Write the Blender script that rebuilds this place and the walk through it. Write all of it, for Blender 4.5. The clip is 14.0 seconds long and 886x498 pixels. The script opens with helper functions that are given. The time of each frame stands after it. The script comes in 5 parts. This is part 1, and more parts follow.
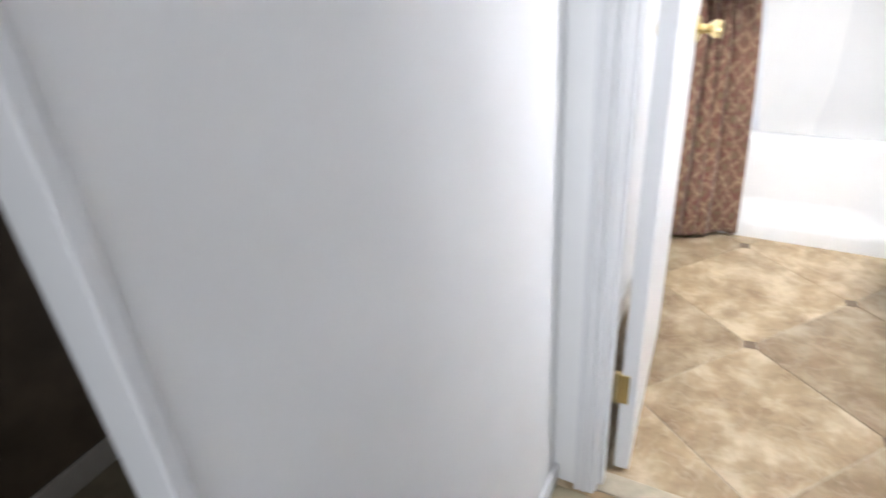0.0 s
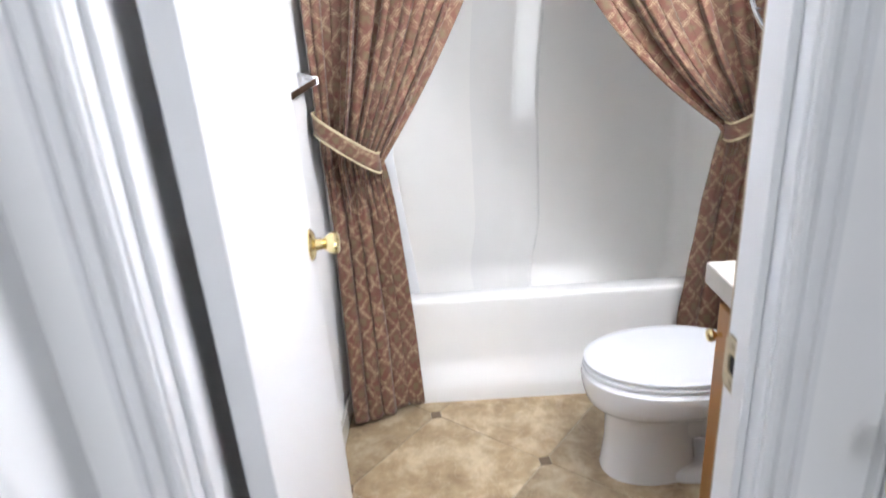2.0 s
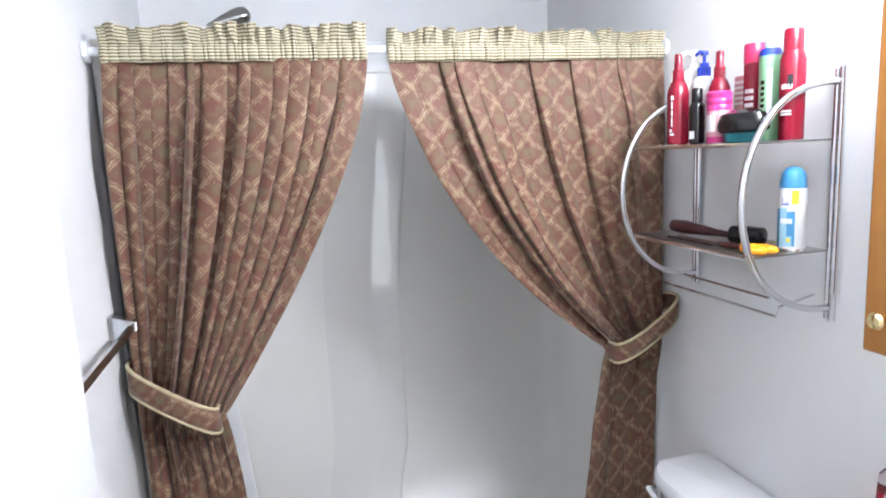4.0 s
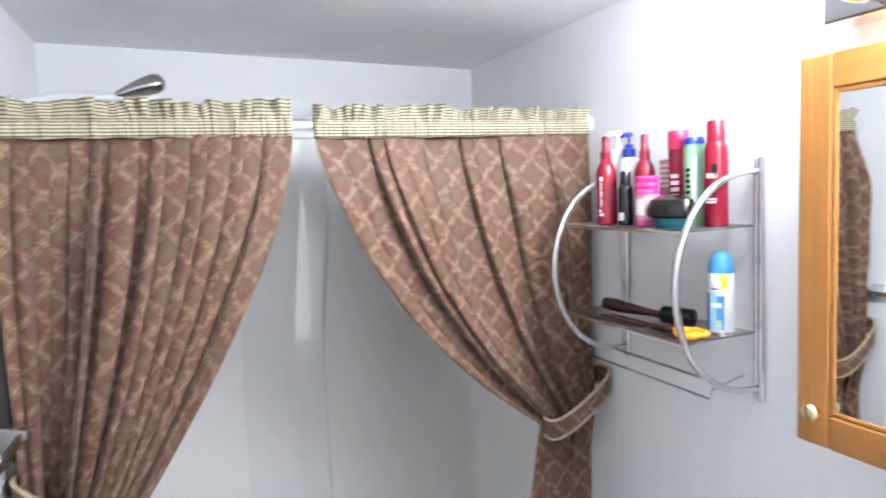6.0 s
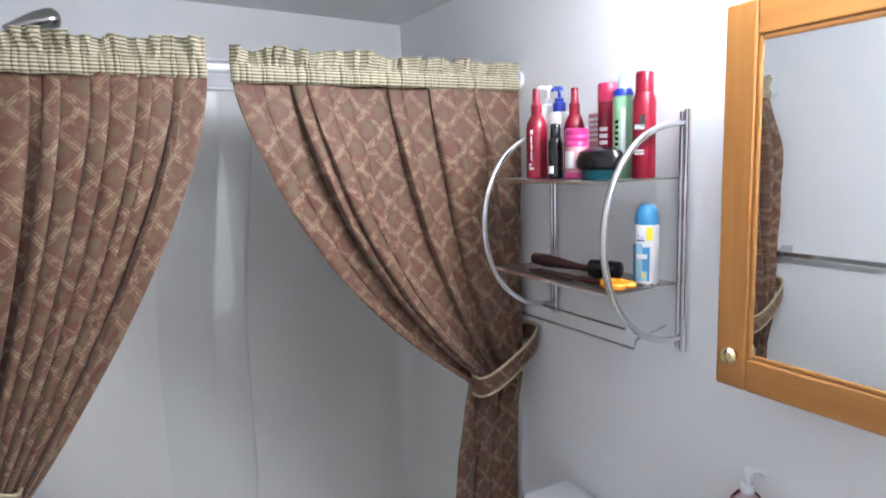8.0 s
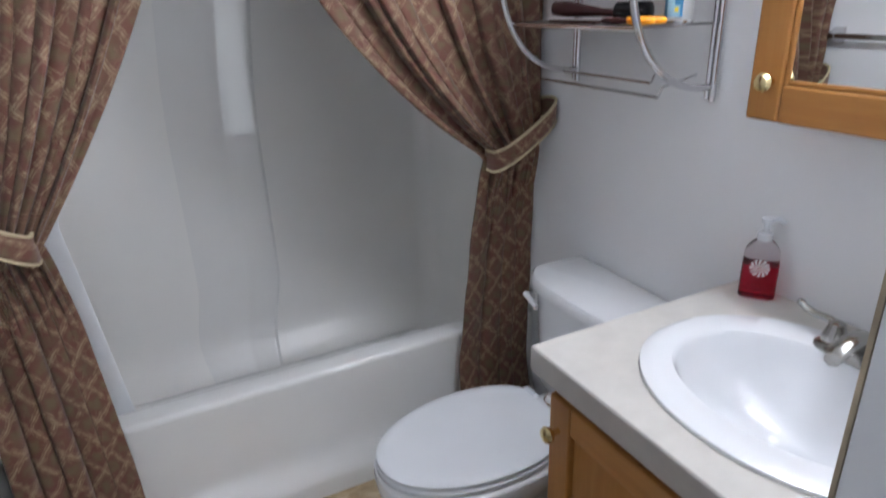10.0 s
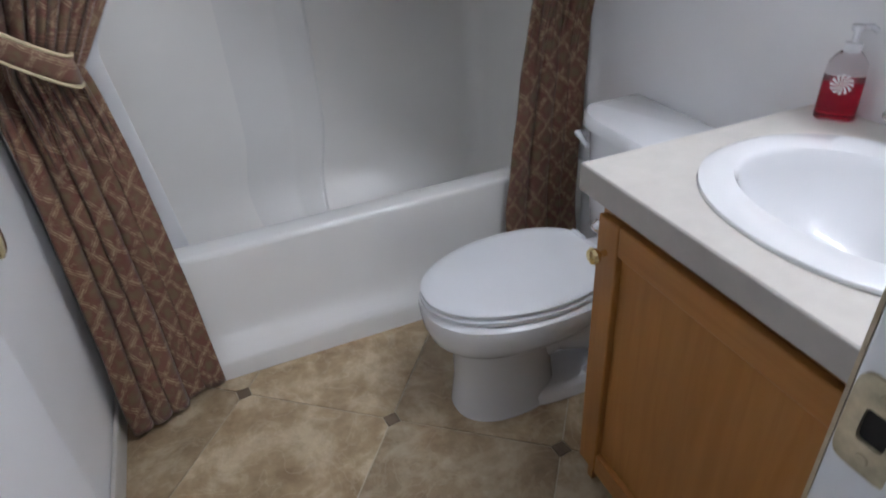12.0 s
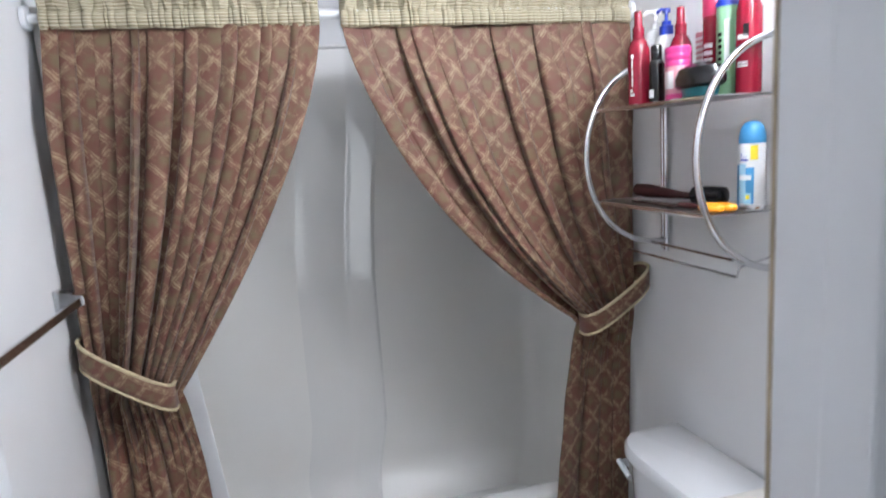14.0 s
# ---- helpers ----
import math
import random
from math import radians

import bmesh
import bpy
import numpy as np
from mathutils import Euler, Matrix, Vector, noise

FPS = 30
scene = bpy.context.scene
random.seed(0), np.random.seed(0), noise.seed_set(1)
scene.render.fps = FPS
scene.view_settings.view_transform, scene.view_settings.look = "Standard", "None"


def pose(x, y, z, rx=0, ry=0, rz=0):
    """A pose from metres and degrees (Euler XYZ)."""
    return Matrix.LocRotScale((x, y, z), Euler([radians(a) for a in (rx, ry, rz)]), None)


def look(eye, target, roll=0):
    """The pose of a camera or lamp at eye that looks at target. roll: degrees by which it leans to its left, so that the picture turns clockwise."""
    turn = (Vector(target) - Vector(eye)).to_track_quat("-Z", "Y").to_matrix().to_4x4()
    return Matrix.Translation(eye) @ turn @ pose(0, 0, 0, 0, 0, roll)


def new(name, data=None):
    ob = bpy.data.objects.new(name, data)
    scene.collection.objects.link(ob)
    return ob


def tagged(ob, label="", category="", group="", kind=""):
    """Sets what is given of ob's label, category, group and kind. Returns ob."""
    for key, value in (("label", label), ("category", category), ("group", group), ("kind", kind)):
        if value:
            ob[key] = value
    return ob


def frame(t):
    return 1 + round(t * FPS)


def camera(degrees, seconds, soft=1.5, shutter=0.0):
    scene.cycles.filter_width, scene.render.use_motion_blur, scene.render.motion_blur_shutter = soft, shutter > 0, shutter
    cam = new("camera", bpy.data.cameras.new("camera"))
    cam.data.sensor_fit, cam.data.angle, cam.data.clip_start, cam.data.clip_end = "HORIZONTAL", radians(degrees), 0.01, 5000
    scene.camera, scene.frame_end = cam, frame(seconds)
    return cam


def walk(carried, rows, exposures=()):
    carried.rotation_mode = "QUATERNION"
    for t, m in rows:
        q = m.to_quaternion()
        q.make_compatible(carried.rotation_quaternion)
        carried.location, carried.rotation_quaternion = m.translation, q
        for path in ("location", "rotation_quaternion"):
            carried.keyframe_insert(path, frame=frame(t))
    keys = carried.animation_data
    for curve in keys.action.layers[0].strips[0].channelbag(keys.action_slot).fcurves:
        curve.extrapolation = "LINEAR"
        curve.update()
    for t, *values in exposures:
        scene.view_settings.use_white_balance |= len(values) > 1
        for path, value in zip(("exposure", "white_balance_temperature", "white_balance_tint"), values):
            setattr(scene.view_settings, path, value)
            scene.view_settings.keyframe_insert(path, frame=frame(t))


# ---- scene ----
cam = camera(70.8, 14.0, soft=1.7, shutter=0.5)
PATH = [
    (0, (-1.1652, -2.5154, 1.2943), (-2.0079, -1.0766, 0.3303), -4.6),
    (0.5, (-1.0641, -2.4537, 1.2721), (-1.6727, -0.9033, 0.3053), -4.7),
    (1, (-1.0545, -2.3314, 1.2779), (-1.3588, -0.6876, 0.3216), -3.6),
    (1.5, (-1.1046, -2.2043, 1.3309), (-1.1363, -0.4526, 0.5297), -4.9),
    (2, (-1.094, -2.029, 1.3935), (-1.1248, -0.2359, 0.6914), -4.1),
    (2.5, (-1.0593, -1.8403, 1.4435), (-1.0892, -0.0337, 0.7771), -4.6),
    (3, (-1.0699, -1.7045, 1.5225), (-0.8792, 0.1329, 0.9774), -5.9),
    (3.5, (-1.1556, -1.6438, 1.5957), (-0.7126, 0.1762, 1.145), -4.9),
    (3.7, (-1.1344, -1.6544, 1.5687), (-0.676, 0.182, 1.2105), -3.5),
    (5.8, (-1.1248, -1.5967, 1.6573), (-0.4786, 0.207, 1.4609), -2.3),
    (6, (-1.1354, -1.5793, 1.6621), (-0.3996, 0.1916, 1.4801), -2.7),
    (6.5, (-1.1354, -1.5649, 1.666), (-0.2504, 0.1387, 1.5032), -2),
    (7, (-1.1335, -1.5668, 1.6689), (-0.2128, 0.1165, 1.5032), -1.1),
    (7.2, (-1.1344, -1.5629, 1.6621), (-0.2032, 0.1136, 1.4792), -1),
    (9.3, (-1.0747, -1.5369, 1.4734), (-0.2379, 0.1146, 0.9399), -3),
    (9.5, (-1.0728, -1.5369, 1.4484), (-0.2552, 0.1011, 0.8523), -2.7),
    (10, (-1.0795, -1.5389, 1.4002), (-0.2985, 0.0626, 0.6683), -2.3),
    (10.5, (-1.0805, -1.536, 1.3357), (-0.3448, 0.0039, 0.443), -2.7),
    (11, (-1.0814, -1.5456, 1.2962), (-0.3881, -0.0453, 0.3072), -3.4),
    (11.5, (-1.0843, -1.5466, 1.2635), (-0.4478, -0.0742, 0.1974), -4.4),
    (12, (-1.0834, -1.5524, 1.2798), (-0.5229, -0.0356, 0.234), -4.3),
    (12.5, (-1.066, -1.5658, 1.3559), (-0.52, 0.0838, 0.5248), -2.9),
    (13, (-1.0458, -1.5716, 1.4098), (-0.5412, 0.1618, 0.7386), -2.6),
    (13.5, (-1.0304, -1.5938, 1.4618), (-0.5451, 0.2099, 0.9919), -3.2),
    (14, (-1.0209, -1.6535, 1.5004), (-0.5431, 0.1782, 1.1816), -3.9),
]
EXPOSURE = [(0, 1.4, 6800, 12), (1.0, 1.25, 6800, 12), (2.0, 1.05, 6750, 12), (3.0, 0.85, 6650, 12), (3.7, 0.65, 6500, 11), (5.8, 0.55, 6450, 11), (6.5, 0.5, 6450, 11), (7.2, 0.2, 6450, 11), (9.3, -0.05, 6450, 12), (11.0, -0.36, 6450, 12), (12.5, -0.15, 6450, 12), (14.0, 0.08, 6500, 11)]
walk(cam, [(t, look(eye, target, roll)) for t, eye, target, roll in PATH], EXPOSURE)

# ---- world and large lights ----
world = bpy.data.worlds.new("world")
scene.world = world
world.use_nodes = True
world.node_tree.nodes["Background"].inputs[0].default_value = (0.6, 0.7, 0.85, 1)
world.node_tree.nodes["Background"].inputs[1].default_value = 0.3


def lamp(name, kind, place, target, power, colour, size):
    data = bpy.data.lights.new(name, kind)
    data.energy, data.color = power, colour
    if kind == "AREA":
        data.shape, data.size = "DISK", size
    else:
        data.shadow_soft_size = size
    ob = new(name, data)
    ob.matrix_world = look(place, target)
    return ob


BULB = 188.0
lamp("hall_lamp", "AREA", (-1.06, -3.35, 2.1), (-1.06, -3.351, 0), 1.0, (1.0, 0.985, 0.97), 0.28)
# fill light for the bath surround, added at the hall's unseen far end
surround_fill = lamp("surround_fill", "AREA", (-1.08, -4.21, 1.02), (-1.08, 0, 1.02), 1.5, (0.86, 0.93, 1.0), 0.8)
surround_fill.data.shape, surround_fill.data.size, surround_fill.data.size_y = "RECTANGLE", 0.62, 1.9
surround_fill.data.spread = radians(55)


# ---- materials ----
def material(name, colour, rough=0.5, metal=0.0, scale=8.0, vary=0.06, fine=120.0, bump=0.1, coat=0.0, stain=None):
    m = bpy.data.materials.new(name)
    m.use_nodes = True
    n, l = m.node_tree.nodes, m.node_tree.links
    b = n["Principled BSDF"]
    co = n.new("ShaderNodeTexCoord")
    big, small = n.new("ShaderNodeTexNoise"), n.new("ShaderNodeTexNoise")
    big.inputs["Scale"].default_value, small.inputs["Scale"].default_value = scale, fine
    big.inputs["Detail"].default_value = small.inputs["Detail"].default_value = 4
    l.new(co.outputs["Object"], big.inputs["Vector"]), l.new(co.outputs["Object"], small.inputs["Vector"])
    ramp = n.new("ShaderNodeValToRGB")
    lo = [c * (1 - vary) for c in colour] if stain is None else stain
    hi = [min(1, c * (1 + vary)) for c in colour]
    ramp.color_ramp.elements[0].position, ramp.color_ramp.elements[1].position = 0.3, 0.7
    ramp.color_ramp.elements[0].color, ramp.color_ramp.elements[1].color = (*lo, 1), (*hi, 1)
    l.new(big.outputs["Fac"], ramp.inputs["Fac"]), l.new(ramp.outputs["Color"], b.inputs["Base Color"])
    r = n.new("ShaderNodeMapRange")
    r.inputs["To Min"].default_value, r.inputs["To Max"].default_value = max(0.02, rough * 0.85), min(1, rough * 1.15)
    l.new(big.outputs["Fac"], r.inputs["Value"]), l.new(r.outputs["Result"], b.inputs["Roughness"])
    b.inputs["Metallic"].default_value, b.inputs["Coat Weight"].default_value = metal, coat
    if bump:
        bp = n.new("ShaderNodeBump")
        bp.inputs["Strength"].default_value, bp.inputs["Distance"].default_value = bump, 0.002
        l.new(small.outputs["Fac"], bp.inputs["Height"]), l.new(bp.outputs["Normal"], b.inputs["Normal"])
    return m


def emitter(name, colour, strength):
    m = bpy.data.materials.new(name)
    m.use_nodes = True
    b = m.node_tree.nodes["Principled BSDF"]
    b.inputs["Base Color"].default_value = (0.9, 0.9, 0.9, 1)
    b.inputs["Emission Color"].default_value, b.inputs["Emission Strength"].default_value = (*colour, 1), strength
    return m


def clear(name, colour, rough=0.02, ior=1.45):
    m = bpy.data.materials.new(name)
    m.use_nodes = True
    b = m.node_tree.nodes["Principled BSDF"]
    b.inputs["Base Color"].default_value, b.inputs["Roughness"].default_value = (*colour, 1), rough
    b.inputs["Transmission Weight"].default_value, b.inputs["IOR"].default_value = 1.0, ior
    return m


def cloth_material(name):
    """Woven brown cloth with a lattice of pale double threads and soft leaf-like mottling; its UV is in metres."""
    m = bpy.data.materials.new(name)
    m.use_nodes = True
    n, l = m.node_tree.nodes, m.node_tree.links
    b = n["Principled BSDF"]
    uv = n.new("ShaderNodeUVMap")
    sep = n.new("ShaderNodeSeparateXYZ")
    warp = n.new("ShaderNodeTexNoise")
    warp.inputs["Scale"].default_value, warp.inputs["Detail"].default_value = 16, 3
    l.new(uv.outputs["UV"], sep.inputs[0]), l.new(uv.outputs["UV"], warp.inputs["Vector"])

    def calc(op, a, c=None):
        k = n.new("ShaderNodeMath")
        k.operation = op
        for i, v in enumerate((a, c)):
            if v is None:
                continue
            if isinstance(v, (int, float)):
                k.inputs[i].default_value = v
            else:
                l.new(v, k.inputs[i])
        return k.outputs[0]

    wob = calc("MULTIPLY", calc("SUBTRACT", warp.outputs["Fac"], 0.5), 0.38)
    us, vs = calc("MULTIPLY", sep.outputs[0], 1 / 0.10), calc("MULTIPLY", sep.outputs[1], 1 / 0.094)
    lines = bands = heart = None
    for sign in ("ADD", "SUBTRACT"):
        d = calc("ADD", calc(sign, us, vs), wob)
        f = calc("ABSOLUTE", calc("SUBTRACT", calc("FRACT", d), 0.5))
        heart = f if heart is None else calc("ADD", heart, f)
        for at, lo, hi, top in ((0.5, 0.08, 0.15, 1.0), (0.49, 0.012, 0.04, 1.0), (0.40, 0.008, 0.03, 0.8)):
            w = calc("ABSOLUTE", calc("SUBTRACT", f, at))
            k = n.new("ShaderNodeMapRange")
            k.inputs["From Min"].default_value, k.inputs["From Max"].default_value = lo, hi
            k.inputs["To Min"].default_value, k.inputs["To Max"].default_value = top, 0.0
            l.new(w, k.inputs["Value"])
            if lo > 0.05:
                bands = k.outputs[0] if bands is None else calc("MAXIMUM", bands, k.outputs[0])
            else:
                lines = k.outputs[0] if lines is None else calc("MAXIMUM", lines, k.outputs[0])
    mott = n.new("ShaderNodeTexNoise")
    mott.inputs["Scale"].default_value, mott.inputs["Detail"].default_value = 22, 5
    l.new(uv.outputs["UV"], mott.inputs["Vector"])
    ramp = n.new("ShaderNodeValToRGB")
    for e, (p, c) in zip(ramp.color_ramp.elements, ((0.40, (0.18, 0.070, 0.046, 1)), (0.64, (0.18, 0.092, 0.054, 1)))):
        e.position, e.color = p, c
    l.new(mott.outputs["Fac"], ramp.inputs["Fac"])
    broken = n.new("ShaderNodeTexNoise")
    broken.inputs["Scale"].default_value, broken.inputs["Detail"].default_value = 60, 3
    l.new(uv.outputs["UV"], broken.inputs["Vector"])

    def window(value, lo, hi, top):
        k = n.new("ShaderNodeMapRange")
        k.inputs["From Min"].default_value, k.inputs["From Max"].default_value = lo, hi
        k.inputs["To Max"].default_value = top
        l.new(value, k.inputs["Value"])
        return k.outputs[0]

    def over(under, factor, colour):
        k = n.new("ShaderNodeMix")
        k.data_type = "RGBA"
        k.inputs["B"].default_value = (*colour, 1)
        l.new(factor, k.inputs["Factor"]), l.new(under, k.inputs["A"])
        return k.outputs["Result"]

    # an olive leaf in the heart of each diamond, tan bands, paler threads and stray curls
    leaf = calc("MULTIPLY", window(calc("ADD", heart, calc("MULTIPLY", warp.outputs["Fac"], 0.5)), 0.66, 0.42, 0.8), window(mott.outputs["Fac"], 0.35, 0.55, 1.0))
    tint = over(ramp.outputs["Color"], leaf, (0.185, 0.132, 0.068))
    tint = over(tint, calc("MULTIPLY", bands, window(broken.outputs["Fac"], 0.36, 0.68, 0.55)), (0.295, 0.185, 0.108))
    amount = calc("MULTIPLY", lines, window(broken.outputs["Fac"], 0.36, 0.58, 0.68))
    tint = over(tint, amount, (0.45, 0.33, 0.205))
    curl = window(calc("ABSOLUTE", calc("SUBTRACT", mott.outputs["Fac"], 0.47)), 0.018, 0.006, 0.45)
    curl = calc("MULTIPLY", curl, window(warp.outputs["Fac"], 0.5, 0.6, 1.0))
    tint = over(tint, curl, (0.38, 0.26, 0.155))
    l.new(tint, b.inputs["Base Color"])
    weave = n.new("ShaderNodeTexNoise")
    weave.inputs["Scale"].default_value = 500
    l.new(uv.outputs["UV"], weave.inputs["Vector"])
    bp = n.new("ShaderNodeBump")
    bp.inputs["Strength"].default_value, bp.inputs["Distance"].default_value = 0.25, 0.001
    l.new(calc("ADD", weave.outputs["Fac"], amount), bp.inputs["Height"]), l.new(bp.outputs["Normal"], b.inputs["Normal"])
    b.inputs["Roughness"].default_value, b.inputs["Sheen Weight"].default_value = 0.62, 0.25
    thin, both = n.new("ShaderNodeBsdfTranslucent"), n.new("ShaderNodeMixShader")
    both.inputs[0].default_value = 0.26
    l.new(tint, thin.inputs["Color"])
    l.new(b.outputs[0], both.inputs[1]), l.new(thin.outputs[0], both.inputs[2]), l.new(both.outputs[0], n["Material Output"].inputs["Surface"])
    return m


def stripe_material(name, pitch):
    """Fine cream and olive stripes across; the UV is in metres."""
    m = bpy.data.materials.new(name)
    m.use_nodes = True
    n, l = m.node_tree.nodes, m.node_tree.links
    b = n["Principled BSDF"]
    uv, sep, k, ramp = n.new("ShaderNodeUVMap"), n.new("ShaderNodeSeparateXYZ"), n.new("ShaderNodeMath"), n.new("ShaderNodeValToRGB")
    k.operation = "PINGPONG"
    k.inputs[1].default_value = pitch / 2
    mul = n.new("ShaderNodeMath")
    mul.operation, mul.inputs[1].default_value = "MULTIPLY", 2 / pitch
    l.new(uv.outputs["UV"], sep.inputs[0]), l.new(sep.outputs[1], k.inputs[0]), l.new(k.outputs[0], mul.inputs[0]), l.new(mul.outputs[0], ramp.inputs["Fac"])
    for e, (p, c) in zip(ramp.color_ramp.elements, ((0.3, (0.15, 0.122, 0.055, 1)), (0.6, (0.60, 0.545, 0.41, 1)))):
        e.position, e.color = p, c
    l.new(ramp.outputs["Color"], b.inputs["Base Color"])
    b.inputs["Roughness"].default_value = 0.8
    return m


def wood_material(name, dark, light, along):
    m = bpy.data.materials.new(name)
    m.use_nodes = True
    n, l = m.node_tree.nodes, m.node_tree.links
    b = n["Principled BSDF"]
    co, mp = n.new("ShaderNodeTexCoord"), n.new("ShaderNodeMapping")
    mp.inputs["Scale"].default_value = [4 if a == along else 55 for a in "xyz"]
    no = n.new("ShaderNodeTexNoise")
    no.inputs["Scale"].default_value, no.inputs["Detail"].default_value, no.inputs["Distortion"].default_value = 1.0, 6, 0.6
    l.new(co.outputs["Object"], mp.inputs[0]), l.new(mp.outputs[0], no.inputs["Vector"])
    ramp = n.new("ShaderNodeValToRGB")
    for e, (p, c) in zip(ramp.color_ramp.elements, ((0.35, (*dark, 1)), (0.65, (*light, 1)))):
        e.position, e.color = p, c
    l.new(no.outputs["Fac"], ramp.inputs["Fac"]), l.new(ramp.outputs["Color"], b.inputs["Base Color"])
    bp = n.new("ShaderNodeBump")
    bp.inputs["Strength"].default_value, bp.inputs["Distance"].default_value = 0.08, 0.001
    l.new(no.outputs["Fac"], bp.inputs["Height"]), l.new(bp.outputs["Normal"], b.inputs["Normal"])
    b.inputs["Roughness"].default_value = 0.42
    return m


def tile_material(name):
    """Printed travertine: cloudy beige, tan and grey, with a tone of its own for each tile."""
    m = bpy.data.materials.new(name)
    m.use_nodes = True
    n, l = m.node_tree.nodes, m.node_tree.links
    b = n["Principled BSDF"]
    geo, info = n.new("ShaderNodeNewGeometry"), n.new("ShaderNodeObjectInfo")
    add = n.new("ShaderNodeVectorMath")
    add.operation = "MULTIPLY_ADD"
    add.inputs[1].default_value = (1, 1, 1)
    l.new(geo.outputs["Position"], add.inputs[0])
    comb = n.new("ShaderNodeCombineXYZ")
    sc = n.new("ShaderNodeMath")
    sc.operation, sc.inputs[1].default_value = "MULTIPLY", 37.0
    l.new(info.outputs["Random"], sc.inputs[0]), l.new(sc.outputs[0], comb.inputs[0]), l.new(comb.outputs[0], add.inputs[2])
    cloud, fine = n.new("ShaderNodeTexNoise"), n.new("ShaderNodeTexNoise")
    cloud.inputs["Scale"].default_value, cloud.inputs["Detail"].default_value, cloud.inputs["Distortion"].default_value = 7.0, 12, 0.25
    fine.inputs["Scale"].default_value, fine.inputs["Detail"].default_value = 30, 10
    cloud.inputs["Roughness"].default_value = fine.inputs["Roughness"].default_value = 0.62
    l.new(add.outputs[0], cloud.inputs["Vector"]), l.new(add.outputs[0], fine.inputs["Vector"])
    ramp = n.new("ShaderNodeValToRGB")
    ramp.color_ramp.elements[0].position, ramp.color_ramp.elements[0].color = 0.34, (0.265, 0.19, 0.112, 1)
    ramp.color_ramp.elements[1].position, ramp.color_ramp.elements[1].color = 0.63, (0.55, 0.465, 0.335, 1)
    e = ramp.color_ramp.elements.new(0.5)
    e.color = (0.39, 0.305, 0.195, 1)
    l.new(cloud.outputs["Fac"], ramp.inputs["Fac"])
    f2 = n.new("ShaderNodeMix")
    f2.data_type, f2.blend_type = "RGBA", "OVERLAY"
    f2.inputs["Factor"].default_value = 0.38
    l.new(ramp.outputs["Color"], f2.inputs["A"]), l.new(fine.outputs["Color"], f2.inputs["B"])
    fine_bw = n.new("ShaderNodeRGBToBW")
    l.new(fine.outputs["Color"], fine_bw.inputs[0]), l.new(fine_bw.outputs[0], f2.inputs["B"])
    vein, sift = n.new("ShaderNodeTexNoise"), n.new("ShaderNodeMapRange")
    vein.inputs["Scale"].default_value, vein.inputs["Detail"].default_value, vein.inputs["Distortion"].default_value = 9.0, 6, 1.2
    l.new(add.outputs[0], vein.inputs["Vector"])
    gap = n.new("ShaderNodeMath")
    gap.operation, gap.inputs[1].default_value = "SUBTRACT", 0.5
    flat = n.new("ShaderNodeMath")
    flat.operation = "ABSOLUTE"
    l.new(vein.outputs["Fac"], gap.inputs[0]), l.new(gap.outputs[0], flat.inputs[0]), l.new(flat.outputs[0], sift.inputs["Value"])
    sift.inputs["From Min"].default_value, sift.inputs["From Max"].default_value, sift.inputs["To Min"].default_value, sift.inputs["To Max"].default_value = 0.0, 0.03, 0.24, 0.0
    veined = n.new("ShaderNodeMix")
    veined.data_type = "RGBA"
    veined.inputs["B"].default_value = (0.62, 0.56, 0.45, 1)
    l.new(sift.outputs[0], veined.inputs["Factor"]), l.new(f2.outputs["Result"], veined.inputs["A"])
    tone = n.new("ShaderNodeMix")
    tone.data_type, tone.blend_type = "RGBA", "MULTIPLY"
    tone.inputs["Factor"].default_value = 1.0
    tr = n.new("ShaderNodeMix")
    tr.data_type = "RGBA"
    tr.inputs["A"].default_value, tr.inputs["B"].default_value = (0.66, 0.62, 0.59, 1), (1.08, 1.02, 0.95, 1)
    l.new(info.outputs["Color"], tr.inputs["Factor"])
    l.new(veined.outputs["Result"], tone.inputs["A"]), l.new(tr.outputs["Result"], tone.inputs["B"])
    l.new(tone.outputs["Result"], b.inputs["Base Color"])
    bp = n.new("ShaderNodeBump")
    bp.inputs["Strength"].default_value, bp.inputs["Distance"].default_value = 0.2, 0.001
    l.new(fine.outputs["Fac"], bp.inputs["Height"]), l.new(bp.outputs["Normal"], b.inputs["Normal"])
    b.inputs["Roughness"].default_value = 0.42
    return m


WALL = material("painted_wallboard", (0.855, 0.86, 0.87), 0.6, scale=3, vary=0.02, fine=260, bump=0.12)
CEIL = material("painted_ceiling", (0.865, 0.87, 0.875), 0.85, scale=5, vary=0.03, fine=90, bump=0.5)
TRIM = material("white_gloss_trim", (0.76, 0.77, 0.79), 0.38, scale=4, vary=0.03, fine=60, bump=0.05)
DOOR = material("white_door_paint", (0.8, 0.81, 0.83), 0.4, scale=3, vary=0.02, fine=80, bump=0.05)
ACRYL = material("white_fibreglass", (0.86, 0.855, 0.84), 0.24, scale=2, vary=0.02, fine=30, bump=0.02, coat=0.12)
PANEL = material("fibreglass_wall", (0.905, 0.89, 0.86), 0.3, scale=2, vary=0.02, fine=30, bump=0.03)
GELCOAT = material("glossy_gelcoat", (0.905, 0.895, 0.875), 0.17, scale=2, vary=0.02, fine=30, bump=0.01, coat=0.5)
STRIKE = material("tarnished_brass", (0.50, 0.43, 0.30), 0.45, 0.5, scale=60, vary=0.3, fine=250, bump=0.15)
RAW = material("unpainted_edge", (0.42, 0.34, 0.24), 0.7, scale=25, vary=0.3, fine=200, bump=0.2)
